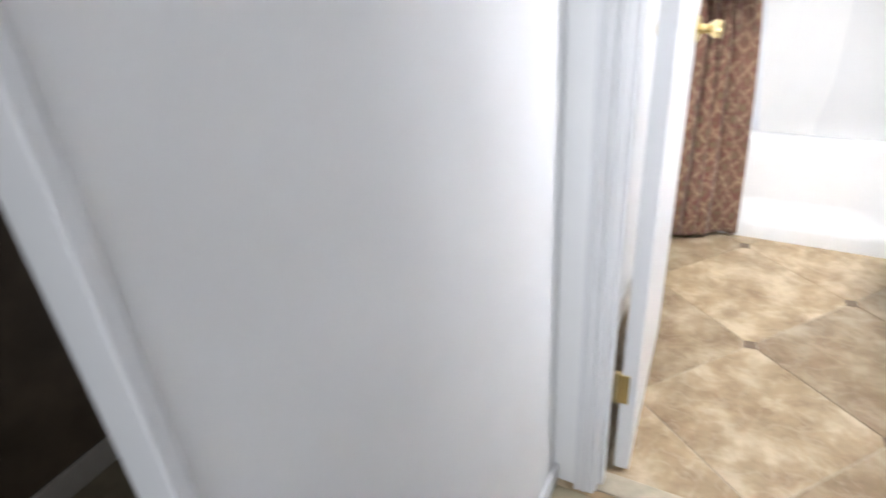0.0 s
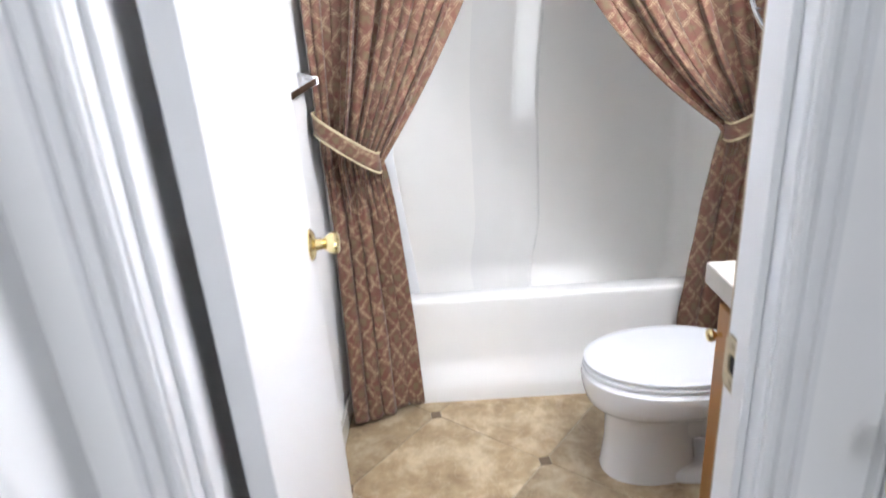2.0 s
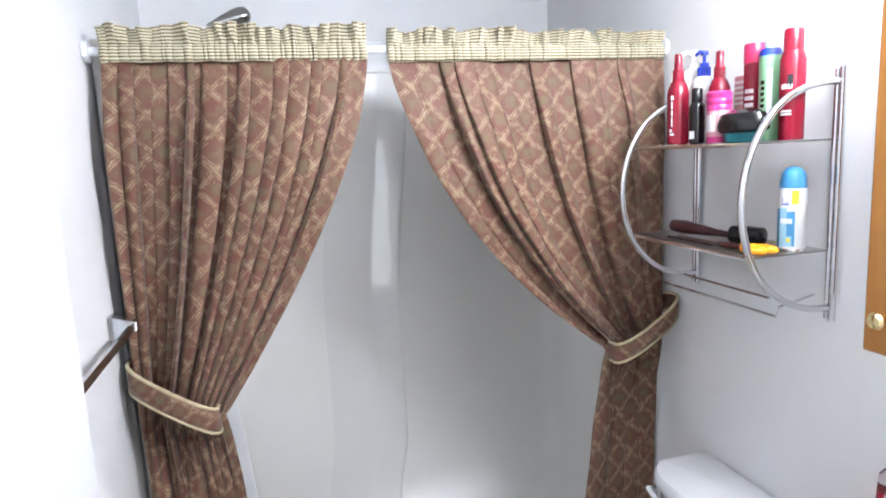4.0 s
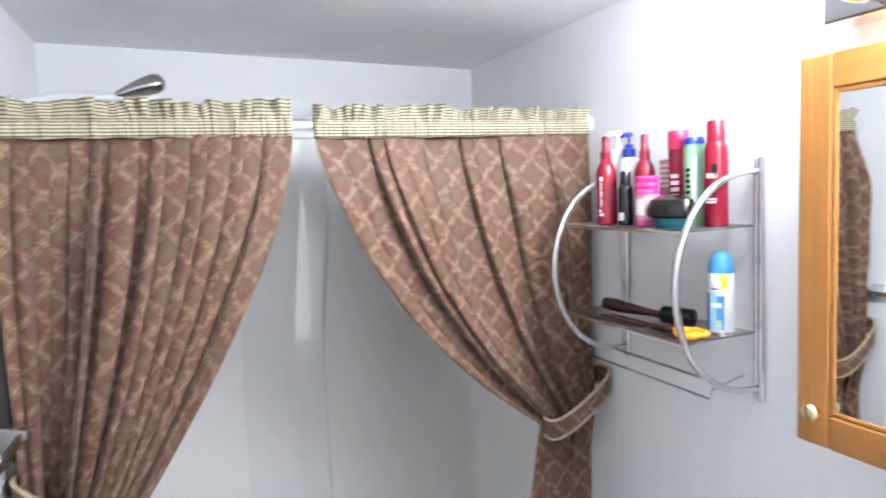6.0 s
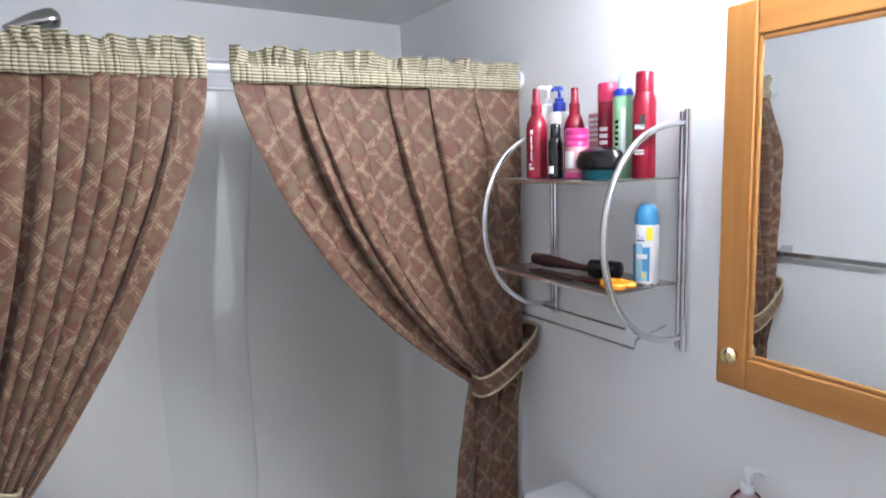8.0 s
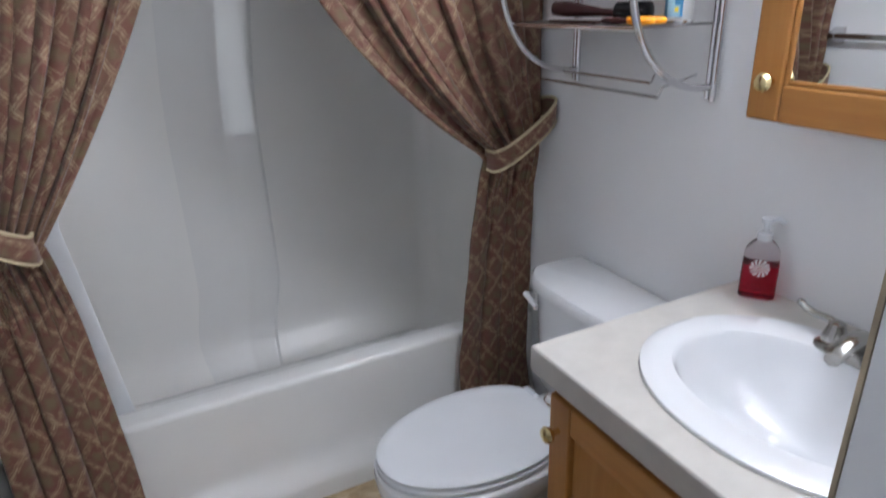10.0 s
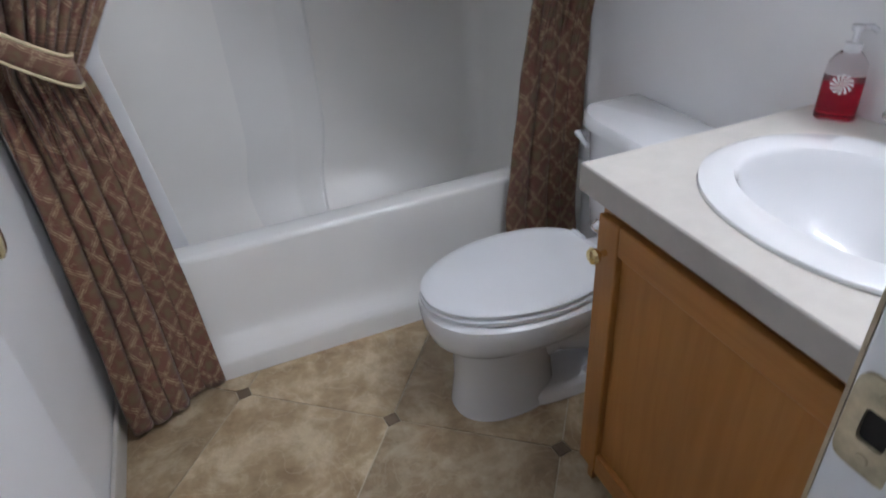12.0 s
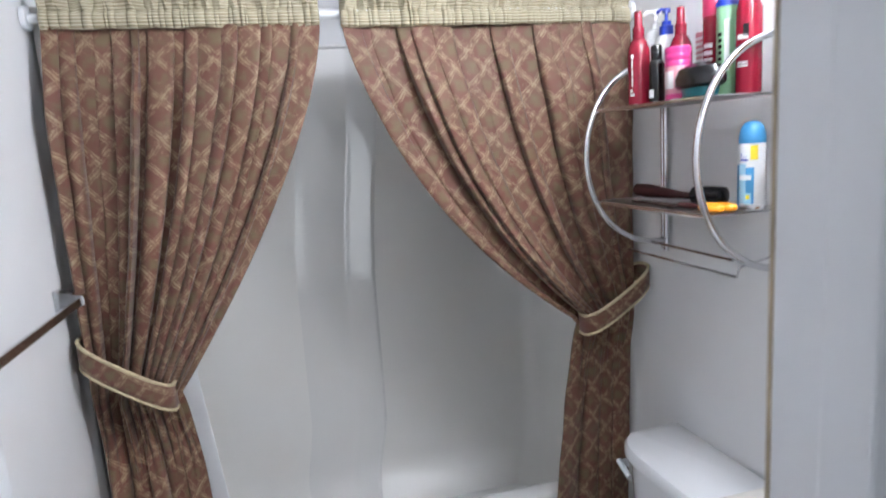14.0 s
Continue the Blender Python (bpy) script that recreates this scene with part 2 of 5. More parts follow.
CHINA = material("white_china", (0.8, 0.81, 0.83), 0.12, scale=3, vary=0.015, fine=30, bump=0.01, coat=0.4)
LID = material("white_plastic", (0.78, 0.8, 0.83), 0.25, scale=5, vary=0.02, fine=60, bump=0.01)
CHROME = material("chrome", (0.72, 0.72, 0.74), 0.14, 1.0, scale=12, vary=0.08, fine=200, bump=0.02)
NICKEL = material("brushed_nickel", (0.43, 0.42, 0.40), 0.2, 1.0, scale=12, vary=0.08, fine=300, bump=0.04)
SHELF = material("brushed_shelf_metal", (0.36, 0.35, 0.35), 0.34, 1.0, scale=14, vary=0.1, fine=300, bump=0.05)
BRASS = material("polished_brass", (0.78, 0.64, 0.34), 0.16, 1.0, scale=15, vary=0.1, fine=150, bump=0.02)
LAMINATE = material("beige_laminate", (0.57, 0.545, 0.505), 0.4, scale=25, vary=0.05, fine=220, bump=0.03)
# the counter's upright edges, about 0.7 of the top's colour
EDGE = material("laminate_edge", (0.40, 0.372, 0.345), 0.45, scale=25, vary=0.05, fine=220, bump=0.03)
OAKZ = wood_material("oak_upright", (0.30, 0.122, 0.026), (0.345, 0.150, 0.036), "z")
OAKY = wood_material("oak_across", (0.30, 0.122, 0.026), (0.345, 0.150, 0.036), "y")
CLOTH = cloth_material("patterned_cloth")
STRIPE = stripe_material("striped_cloth", 0.0074)
CORD = material("cream_cord", (0.52, 0.43, 0.27), 0.8, scale=60, vary=0.15, fine=400, bump=0.4)
LINER = material("white_vinyl", (0.78, 0.79, 0.8), 0.35, scale=6, vary=0.03, fine=80, bump=0.05)
TILE = tile_material("stone_tile")
INSERT = material("brown_insert", (0.15, 0.10, 0.062), 0.45, scale=30, vary=0.25, fine=150, bump=0.15)
GROUT = material("pale_grout", (0.46, 0.40, 0.30), 0.8, scale=30, vary=0.15, fine=200, bump=0.3)
# carpet and unlit room's wall lightened in colour, in place of dim light there
CARPET = material("brown_carpet", (0.30, 0.25, 0.17), 0.95, scale=10, vary=0.2, fine=350, bump=1.0)
DARKROOM = material("lightened_panelling", (0.14, 0.10, 0.07), 0.6, scale=6, vary=0.3, fine=80, bump=0.2)
BLACK = material("black_plastic", (0.006, 0.006, 0.007), 0.22, scale=20, vary=0.2, fine=100, bump=0.05)
# near-black colour that stands for the shade in recesses and holes
DARK = material("recess_shade", (0.02, 0.017, 0.015), 0.9, bump=0)
MIRROR = bpy.data.materials.new("mirror_glass")
MIRROR.use_nodes = True
MIRROR.node_tree.nodes["Principled BSDF"].inputs["Metallic"].default_value = 1.0
MIRROR.node_tree.nodes["Principled BSDF"].inputs["Base Color"].default_value = (0.86, 0.88, 0.88, 1)
MIRROR.node_tree.nodes["Principled BSDF"].inputs["Roughness"].default_value = 0.01
GLOBE = emitter("lit_globe", (0.85, 0.91, 1.0), BULB)


# ---- mesh helpers ----
def part(name, bm, mat, parent=None, label="", smooth=False):
    me = bpy.data.meshes.new(name)
    bmesh.ops.recalc_face_normals(bm, faces=bm.faces)
    if smooth:
        for f in bm.faces:
            f.smooth = True
    bm.to_mesh(me)
    bm.free()
    me.materials.append(mat)
    if smooth:
        me.set_sharp_from_angle(angle=radians(40))
    ob = new(name, me)
    if parent is not None:
        ob.parent = parent
    if label:
        ob["label"] = label
    return ob


def empty(name, label, category, group="", kind=""):
    return tagged(new(name), label, category, group, kind)


def box(x0, x1, y0, y1, z0, z1, bevel=0.0, seg=2, bm=None):
    bm = bm or bmesh.new()
    made = bmesh.ops.create_cube(bm, size=1.0, matrix=Matrix.LocRotScale(((x0 + x1) / 2, (y0 + y1) / 2, (z0 + z1) / 2), None, (x1 - x0, y1 - y0, z1 - z0)))
    if bevel:
        edges = list({e for v in made["verts"] for e in v.link_edges})
        bmesh.ops.bevel(bm, geom=edges, offset=bevel, segments=seg, profile=0.5, affect="EDGES")
    return bm


def loft(rings, closed=True, cap0=True, cap1=True, bm=None):
    """A skin over rings of points with equal counts."""
    bm = bm or bmesh.new()
    vs = [[bm.verts.new(p) for p in ring] for ring in rings]
    n = len(vs[0])
    for a, c in zip(vs, vs[1:]):
        for i in range(n if closed else n - 1):
            j = (i + 1) % n
            bm.faces.new((a[i], a[j], c[j], c[i]))
    if cap0 and closed:
        bm.faces.new(vs[0][::-1])
    if cap1 and closed:
        bm.faces.new(vs[-1])
    return bm


def lathe(profile, place=(0, 0, 0), seg=24, turn=None, bm=None):
    m = Matrix.Translation(place) @ (turn or Matrix())
    rings = [[m @ Vector((r * math.cos(2 * math.pi * i / seg), r * math.sin(2 * math.pi * i / seg), z)) for i in range(seg)] for r, z in profile]
    return loft(rings, bm=bm)


def tube(points, r, seg=10, closed=False, bm=None, flat=1.0):
    """A round bar along points."""
    pts = [Vector(p) for p in points]
    rings, up = [], None
    n = len(pts)
    for i, p in enumerate(pts):
        a = pts[(i - 1) % n] if closed or i else p
        c = pts[(i + 1) % n] if closed or i < n - 1 else p
        d = (c - a).normalized()
        if up is None:
            up = d.orthogonal().normalized()
        up = (up - d * up.dot(d)).normalized()
        side = d.cross(up)
        rings.append([p + r * (math.cos(2 * math.pi * k / seg) * up + flat * math.sin(2 * math.pi * k / seg) * side) for k in range(seg)])
    if closed:
        bm = loft(rings + [rings[0]], cap0=False, cap1=False, bm=bm)
        bmesh.ops.remove_doubles(bm, verts=bm.verts, dist=1e-6)
        return bm
    return loft(rings, bm=bm)


def oval(cx, cy, z, a, b, n=40, power=2.0, egg=0.0):
    """A ring round (cx, cy): half-lengths a along x, b along y; egg narrows the end towards -x."""
    out = []
    for i in range(n):
        t = 2 * math.pi * i / n
        c, s = math.cos(t), math.sin(t)
        x = math.copysign(abs(c) ** (2 / power), c)
        y = math.copysign(abs(s) ** (2 / power), s)
        out.append((cx + a * x, cy + b * y * (1 + egg * x), z))
    return out


def smoothstep(a, b, x):
    t = min(1.0, max(0.0, (x - a) / (b - a)))
    return t * t * (3 - 2 * t)


def lerp(pairs):
    xs, ys = [p[0] for p in pairs], [p[1] for p in pairs]
    return lambda z: float(np.interp(z, xs, ys))


# ---- plan ----
RIGHT, LEFT, BACK, CEILING = 0.0, -1.52, 0.77, 2.2
BATH, HALL = -1.40, -1.485            # the two faces of the wall with the door
JL, JR, DOORTOP = -1.395, -0.783, 2.0     # the opening between the jambs
HL, HR, HBACK = -1.50, -0.655, -4.2      # the hall
LD0, LD1 = -2.338, -3.1                  # doorway in the hall's left wall (casing begins at LD0)


def wall(name, *boxes, mat=None, label="smooth white painted wallboard wall"):
    bm = bmesh.new()
    for b in boxes:
        box(*b, bm=bm)
    return tagged(part(name, bm, mat or WALL), label, "wall", kind="structure")


wall("wall_east", (RIGHT, RIGHT + 0.1, BATH, BACK + 0.1, 0, CEILING))
wall("wall_west", (LEFT - 0.1, LEFT, BATH, BACK + 0.1, 0, CEILING))
wall("wall_north", (LEFT, RIGHT, BACK, BACK + 0.1, 0, CEILING))
wall("wall_south", (LEFT - 0.1, JL - 0.02, HALL, BATH, 0, CEILING), (JR + 0.02, RIGHT + 0.1, HALL, BATH, 0, CEILING), (JL - 0.02, JR + 0.02, HALL, BATH, DOORTOP + 0.02, CEILING))
wall("wall_hall_west", (HL - 0.05, HL, LD0, HALL, 0, CEILING), (HL - 0.1, HL, HBACK, LD1, 0, CEILING), (HL - 0.1, HL, LD1, LD0, DOORTOP + 0.02, CEILING))
wall("wall_hall_east", (HR, HR + 0.1, -1.50, HALL, 0, CEILING), (HR, HR + 0.1, HBACK, -2.2, 0, CEILING), (HR, HR + 0.1, -2.2, -1.50, DOORTOP + 0.02, CEILING))
# tall opening in the unseen end wall is made for the fill light
wall("wall_hall_south", (HL - 0.1, -1.42, HBACK - 0.1, HBACK, 0, CEILING), (-0.74, HR + 0.1, HBACK - 0.1, HBACK, 0, CEILING), (-1.42, -0.74, HBACK - 0.1, HBACK, DOORTOP, CEILING))
wall("wall_bedroom", (-2.71, -2.61, -4.3, -1.0, 0, CEILING), (-2.61, LEFT - 0.1, -1.1, -1.0, 0, CEILING), (-2.61, HL - 0.1, -4.3, -4.2, 0, CEILING), mat=DARKROOM, label="dark brown panelled wall of the unlit room, lightened in place of dim light")
bm = box(LEFT - 0.1, RIGHT + 0.1, HALL, BACK + 0.1, 2.145, 2.3)
for v in bm.verts:
    v.co.z += -0.026 * v.co.x          # the ceiling rises a little towards the west
tagged(part("ceiling", bm, CEIL), "white textured ceiling", "ceiling", kind="structure")
tagged(part("ceiling_hall", box(HL - 2.6, HR + 0.1, -4.3, HALL, CEILING, CEILING + 0.1), CEIL), "white textured hall ceiling", "ceiling", kind="structure")
floor = tagged(part("floor", box(LEFT - 0.1, RIGHT + 0.1, HALL - 0.02, BACK + 0.1, -0.1, -0.003), GROUT), "beige stone-look tiled bathroom floor with small brown inserts", "floor", kind="structure")
tagged(part("floor_hall", box(HL - 2.6, HR + 0.8, -4.3, HALL - 0.02, -0.1, -0.002), CARPET), "brown carpeted hall floor", "floor", kind="structure")

# ---- bath ----
def build_tub():
    tub = empty("bathtub", "white glossy fibreglass alcove bathtub with a stepped apron", "bathtub")
    x0, x1 = LEFT + 0.004, RIGHT - 0.004
    # one section along the length: apron with a rounded step near the floor, rim, inner wall and bottom
    outer = [(-0.05, 0.0), (-0.049, 0.05), (-0.044, 0.068), (-0.033, 0.086), (-0.019, 0.105), (-0.008, 0.13), (-0.002, 0.165), (0.0, 0.382), (0.0015, 0.392), (0.006, 0.398), (0.012, 0.40)]
    inner = [(0.07, 0.40), (0.078, 0.397), (0.083, 0.39), (0.087, 0.37), (0.105, 0.16), (0.118, 0.115), (0.145, 0.09), (0.2, 0.08), (BACK - 0.05, 0.075)]
    def run(name, prof):
        part(name, loft([[(x, y, z) for y, z in prof] for x in (x0, x1)]), ACRYL, tub, smooth=True)
    run("apron", outer[:7] + [(0.0, 0.345), (0.06, 0.345), (0.06, 0.0)])
    run("rim", [(0.0, 0.345)] + outer[7:] + inner[:4] + [(0.087, 0.345)])
    run("basin", [(0.06, 0.345), (0.087, 0.345)] + inner[4:] + [(BACK - 0.05, 0.0), (0.06, 0.0)])
    return tub


def build_surround():
    """The moulded three-sided wall of the bath, with a raised column in the long side."""
    s = empty("bath_surround", "white moulded fibreglass bath surround, glossy, with raised column", "bath surround")
    z1 = 1.87
    mid = (LEFT + RIGHT) / 2
    corner = [(0.06 * (1 - math.cos(k * math.pi / 16)), 0.08 * math.sin(k * math.pi / 16)) for k in range(1, 9)]
    xs = [LEFT + 0.094 + (RIGHT - LEFT - 0.188) * k / 40 for k in range(1, 40)]
    zs = [0.078, 0.085, 0.095, 0.11, 0.13, 0.16, 0.2, 0.25, 0.3, 0.36, 0.42, 0.5, 0.6, 0.7, 0.8, 0.9, 1.0, 1.15, 1.3, 1.45, 1.6, 1.75, z1]

    def inset(z):
        return 0.0 if z > 0.42 else 0.10 * (1 - smoothstep(0.06, 0.24, z)) + 0.012 * (1 - smoothstep(0.1, 0.42, z))

    def pushed(pts, z):
        d = inset(z)
        out = []
        for x, y in pts:
            inside = LEFT + 0.01 < x < RIGHT - 0.01 and y < BACK - 0.01
            out.append((x + (d * (mid - x) / 0.75 if inside else 0), y - (d * (y - 0.03) / 0.7 if inside else 0), z))
        return out

    def ring(z):
        pts = [(LEFT + 0.006, 0.02), (LEFT + 0.03, 0.03), (LEFT + 0.034, BACK - 0.116)]
        pts += [(LEFT + 0.034 + a, BACK - 0.116 + b) for a, b in corner]
        pts += [(x, BACK - 0.036) for x in xs]
        pts += [(RIGHT - 0.034 - a, BACK - 0.116 + b) for a, b in corner[::-1]]
        pts += [(RIGHT - 0.034, BACK - 0.116), (RIGHT - 0.03, 0.03), (RIGHT - 0.006, 0.02)]
        return pushed(pts + [(RIGHT - 0.004, BACK - 0.004), (LEFT + 0.004, BACK - 0.004)], z)
    part("panel", loft([ring(z) for z in zs]), PANEL, s, smooth=True)

    # the column swells out of the panel as a shallow slanting strip with a soft edge that leans a little
    def edge(z):
        return -0.745 + 0.055 * smoothstep(0.1, 0.45, z) + 0.075 * smoothstep(0.95, 1.9, z)

    def arch(z):
        pts = []
        for k in range(61):
            o = -0.29 + 0.30 * k / 60
            h = 0.0118 * smoothstep(-0.125, -0.085, o) * min(1.0, max(0.0, (o + 0.11) / 0.11)) * (1 - smoothstep(-0.003, 0.008, o))
            pts.append((edge(z) + o, BACK - 0.0375 - h))
        return pushed(pts, z) + pushed([(edge(z) + 0.01, BACK - 0.012), (edge(z) - 0.29, BACK - 0.012)], z)
    part("column", loft([arch(z) for z in zs]), GELCOAT, s, smooth=True)
    part("ledge", box(LEFT + 0.035, RIGHT - 0.035, BACK - 0.05, BACK - 0.004, z1, z1 + 0.012, 0.004), ACRYL, s)
    return s


build_tub()
build_surround()


def pleats(count, seed, low, high):
    """Uneven folds across a sheet: a function of u giving the fold's number, the place in it, and its height."""
    rnd = random.Random(seed)
    cuts = np.cumsum([0] + [rnd.uniform(low, high) for _ in range(count)])
    cuts = cuts / cuts[-1]
    bulge = [rnd.choice((0.35, 0.6, 0.85, 1.0, 1.25)) for _ in range(count)]
    skew = [rnd.choice((0.6, 0.75, 1.3, 1.6)) for _ in range(count)]
    wander = [0] + [rnd.uniform(-1, 1) for _ in range(count - 1)] + [0]

    def at(u, f):
        edge = [c + 0.012 * w * math.sin(3.1 * f * (1 + 0.4 * w) + 4 * w) for c, w in zip(cuts, wander)]
        k = min(count - 1, max(0, int(np.searchsorted(edge, u, "right")) - 1))
        t = min(1.0, max(0.0, (u - edge[k]) / (edge[k + 1] - edge[k])))
        hump = math.sin(math.pi * t ** skew[k]) ** 0.38 if 0 < t < 1 else 0.0
        if k == count - 1 and t > 0.5:
            hump = 0.75 + 0.25 * hump
        return k, t, hump * bulge[k], edge[k + 1] - edge[k]
    return at


def cloth_sheet(top, bottom, outer, inner, depth, folds, seed, kick=0.0, nu=200, nv=90, y_off=0.0, tie=None, low_folds=5, low_depth=0.02):
    """A hanging sheet between the lines outer(z) and inner(z): many pleats above the tie, a few broad ones below it."""
    upper, lower = pleats(folds, seed, 0.5, 1.6), pleats(low_folds, seed + 50, 0.7, 1.4)
    reach = abs(inner(top) - outer(top))
    bm = bmesh.new()
    uvl = bm.loops.layers.uv.new("UVMap")
    grid, uvs = [], {}
    for j in range(nv + 1):
        z = top + (bottom - top) * j / nv
        xo, xi = outer(z), inner(z)
        low = (top - z) / (top - bottom)
        under = 0.0 if tie is None else smoothstep(tie + 0.02, tie - 0.3, z)
        print_low = 0.0 if tie is None else smoothstep(tie + 0.03, tie - 0.03, z)
        row = []
        for i in range(nu + 1):
            u = i / nu
            k, t, hump, wide = upper(u, low)
            k2, t2, hump2, wide2 = lower(u, low)
            lean = (1 - under) * 0.26 * wide * math.sin(2 * math.pi * t) + under * 0.12 * wide2 * math.sin(2 * math.pi * t2)
            x = xo + (xi - xo) * (u - lean)
            fold = 2 * depth(z) * hump * (1 - under) + 2 * low_depth * hump2 * under
            y = y_off + 0.028 - fold - kick * smoothstep(0.95, 0.0, z) * (1 - u)
            y -= 0.045 * smoothstep(0.34, 0.06, z) if tie else 0.0
            y += 0.006 * math.sin(5 * z + 6 * u + seed) + 0.002 * math.sin(31 * z + 17 * u)
            v = bm.verts.new((x, y, z + (0.006 * math.sin(19 * u) if j == nv else 0)))
            side = 1 if xi > xo else -1
            above = side * reach * 0.42 * u + 0.9 * x + 0.011 * k
            uvs[v] = ((1 - print_low) * above + print_low * (1.45 * x + 0.02 * k2), z)
            row.append(v)
        grid.append(row)
    for a, c in zip(grid, grid[1:]):
        for i in range(nu):
            f = bm.faces.new((a[i], a[i + 1], c[i + 1], c[i]))
            for lp in f.loops:
                lp[uvl].uv = uvs[lp.vert]
    return bm


def header_sheet(x0, x1, z0, z1, seed, nu=520):
    """Rod pocket in fine gathers, drawn in along a seam, with a deeply waved ruffle standing above it."""
    rnd = random.Random(seed)
    bm = bmesh.new()
    uvl = bm.loops.layers.uv.new("UVMap")

    def cuts(n):
        c = np.cumsum([0] + [rnd.uniform(0.4, 1.7) for _ in range(n)])
        return list(c / c[-1])
    n, m = int((x1 - x0) / 0.017), int((x1 - x0) / 0.034)
    pocket, ruffle = cuts(n), cuts(m)
    deep_r = [rnd.uniform(0.3, 1.1) for _ in range(m + 1)]
    deep = [rnd.choice((0.15, 0.35, 0.6, 1.0)) for _ in range(n + 1)]
    tall = [rnd.uniform(-0.010, 0.007) for _ in range(m + 1)]
    slant = [rnd.uniform(-0.010, 0.010) for _ in range(m + 1)]
    seam = z0 + 0.036
    zs = [z0 - 0.004, z0, z0 + 0.01, z0 + 0.02, z0 + 0.03, seam, z0 + 0.041, z0 + 0.048, z0 + 0.056, z0 + 0.066, z1 + 0.002]
    bow = [0.0, 0.003, 0.007, 0.007, 0.003, -0.004, -0.002, 0.002, 0.005, 0.007, 0.009]

    def at(c, u):
        k = min(len(c) - 2, max(0, int(np.searchsorted(c, u, "right")) - 1))
        return k, min(1.0, max(0.0, (u - c[k]) / (c[k + 1] - c[k])))
    grid, uvs = [], {}
    for j, z in enumerate(zs):
        row = []
        for i in range(nu + 1):
            u = i / nu
            k, t = at(pocket, u)
            r, q = at(ruffle, u)
            up = max(0.0, (z - seam) / (z1 - seam))
            tuck = (0.002 + 0.008 * deep[k]) * math.sin(math.pi * t) ** 0.5 if 0 < t < 1 else 0.0
            wave = deep_r[r] * math.sin(2 * math.pi * q) + 0.3 * math.sin(9 * math.pi * u + seed)
            y = -0.028 - bow[j] - tuck * (1 - 0.6 * min(1, up * 2)) - 0.022 * up ** 0.8 * wave
            zz = z + up * (tall[r] * (1 - q) + tall[r + 1] * q) + 0.0015 * math.sin(40 * u + seed) * (j == 0)
            x = x0 + (x1 - x0) * u + up * slant[r] * math.sin(2 * math.pi * q) ** 2 + 0.014 * up * deep_r[r] * math.sin(4 * math.pi * q)
            v = bm.verts.new((min(max(x, LEFT + 0.004), -0.004), y, zz))
            uvs[v] = (u * (x1 - x0), z)
            row.append(v)
        grid.append(row)
    for a, c in zip(grid, grid[1:]):
        for i in range(nu):
            f = bm.faces.new((a[i], a[i + 1], c[i + 1], c[i]))
            for lp in f.loops:
                lp[uvl].uv = uvs[lp.vert]
    return bm


def thicken(ob, t):
    m = ob.modifiers.new("thickness", "SOLIDIFY")
    m.thickness, m.offset = t, 0.0
    return ob


def tie_loop(wall_end, tip, depth, n=48):
    """Closed loop from the wall hook round the front of the cloth to the tip and back behind."""
    a, b = Vector(wall_end), Vector(tip)
    mid, half = (a + b) / 2, (b - a) / 2
    pts = []
    for i in range(n):
        t = 2 * math.pi * i / n
        c, s = math.cos(t), math.sin(t)
        c2 = math.copysign(abs(c) ** 0.8, c)
        pts.append(mid + half * c2 + Vector((0, -depth * math.copysign(abs(s) ** 0.7, s), 0)))
    return pts


def tieback(parent, wall_end, tip, depth, w0, w1):
    pts = tie_loop(wall_end, tip, depth)
    a, b = Vector(wall_end), Vector(tip)
    bm = bmesh.new()
    uvl = bm.loops.layers.uv.new("UVMap")
    tops, lows = [], []
    for p in pts:
        f = (p - a).dot(b - a) / (b - a).length_squared
        h = w0 + (w1 - w0) * min(1, max(0, f))
        tops.append(p + Vector((0, 0, h / 2))), lows.append(p - Vector((0, 0, h / 2)))
    rings = []
    for t, l in zip(tops, lows):
        out = Vector((0, (t.y - a.y), 0))
        out = out.normalized() * 0.003 if out.length > 1e-6 else out
        rings.append([bm.verts.new(l.lerp(t, k / 4) + out * (1 - (k / 2 - 1) ** 2)) for k in range(5)])
    n = len(rings)
    for i in range(n):
        r0, r1 = rings[i], rings[(i + 1) % n]
        for k in range(4):
            f = bm.faces.new((r0[k], r1[k], r1[k + 1], r0[k + 1]))
            for lp in f.loops:
                lp[uvl].uv = (lp.vert.co.x * 1.4, lp.vert.co.z * 1.4 + 0.3)
    band = part("tieback", bm, CLOTH, parent, smooth=True)
    thicken(band, 0.004)
    part("cord", tube(tops, 0.0045, 8, True), CORD, band, "cream piping cord", True)
    part("cord", tube(lows, 0.0045, 8, True), CORD, band, "cream piping cord", True)
    return band


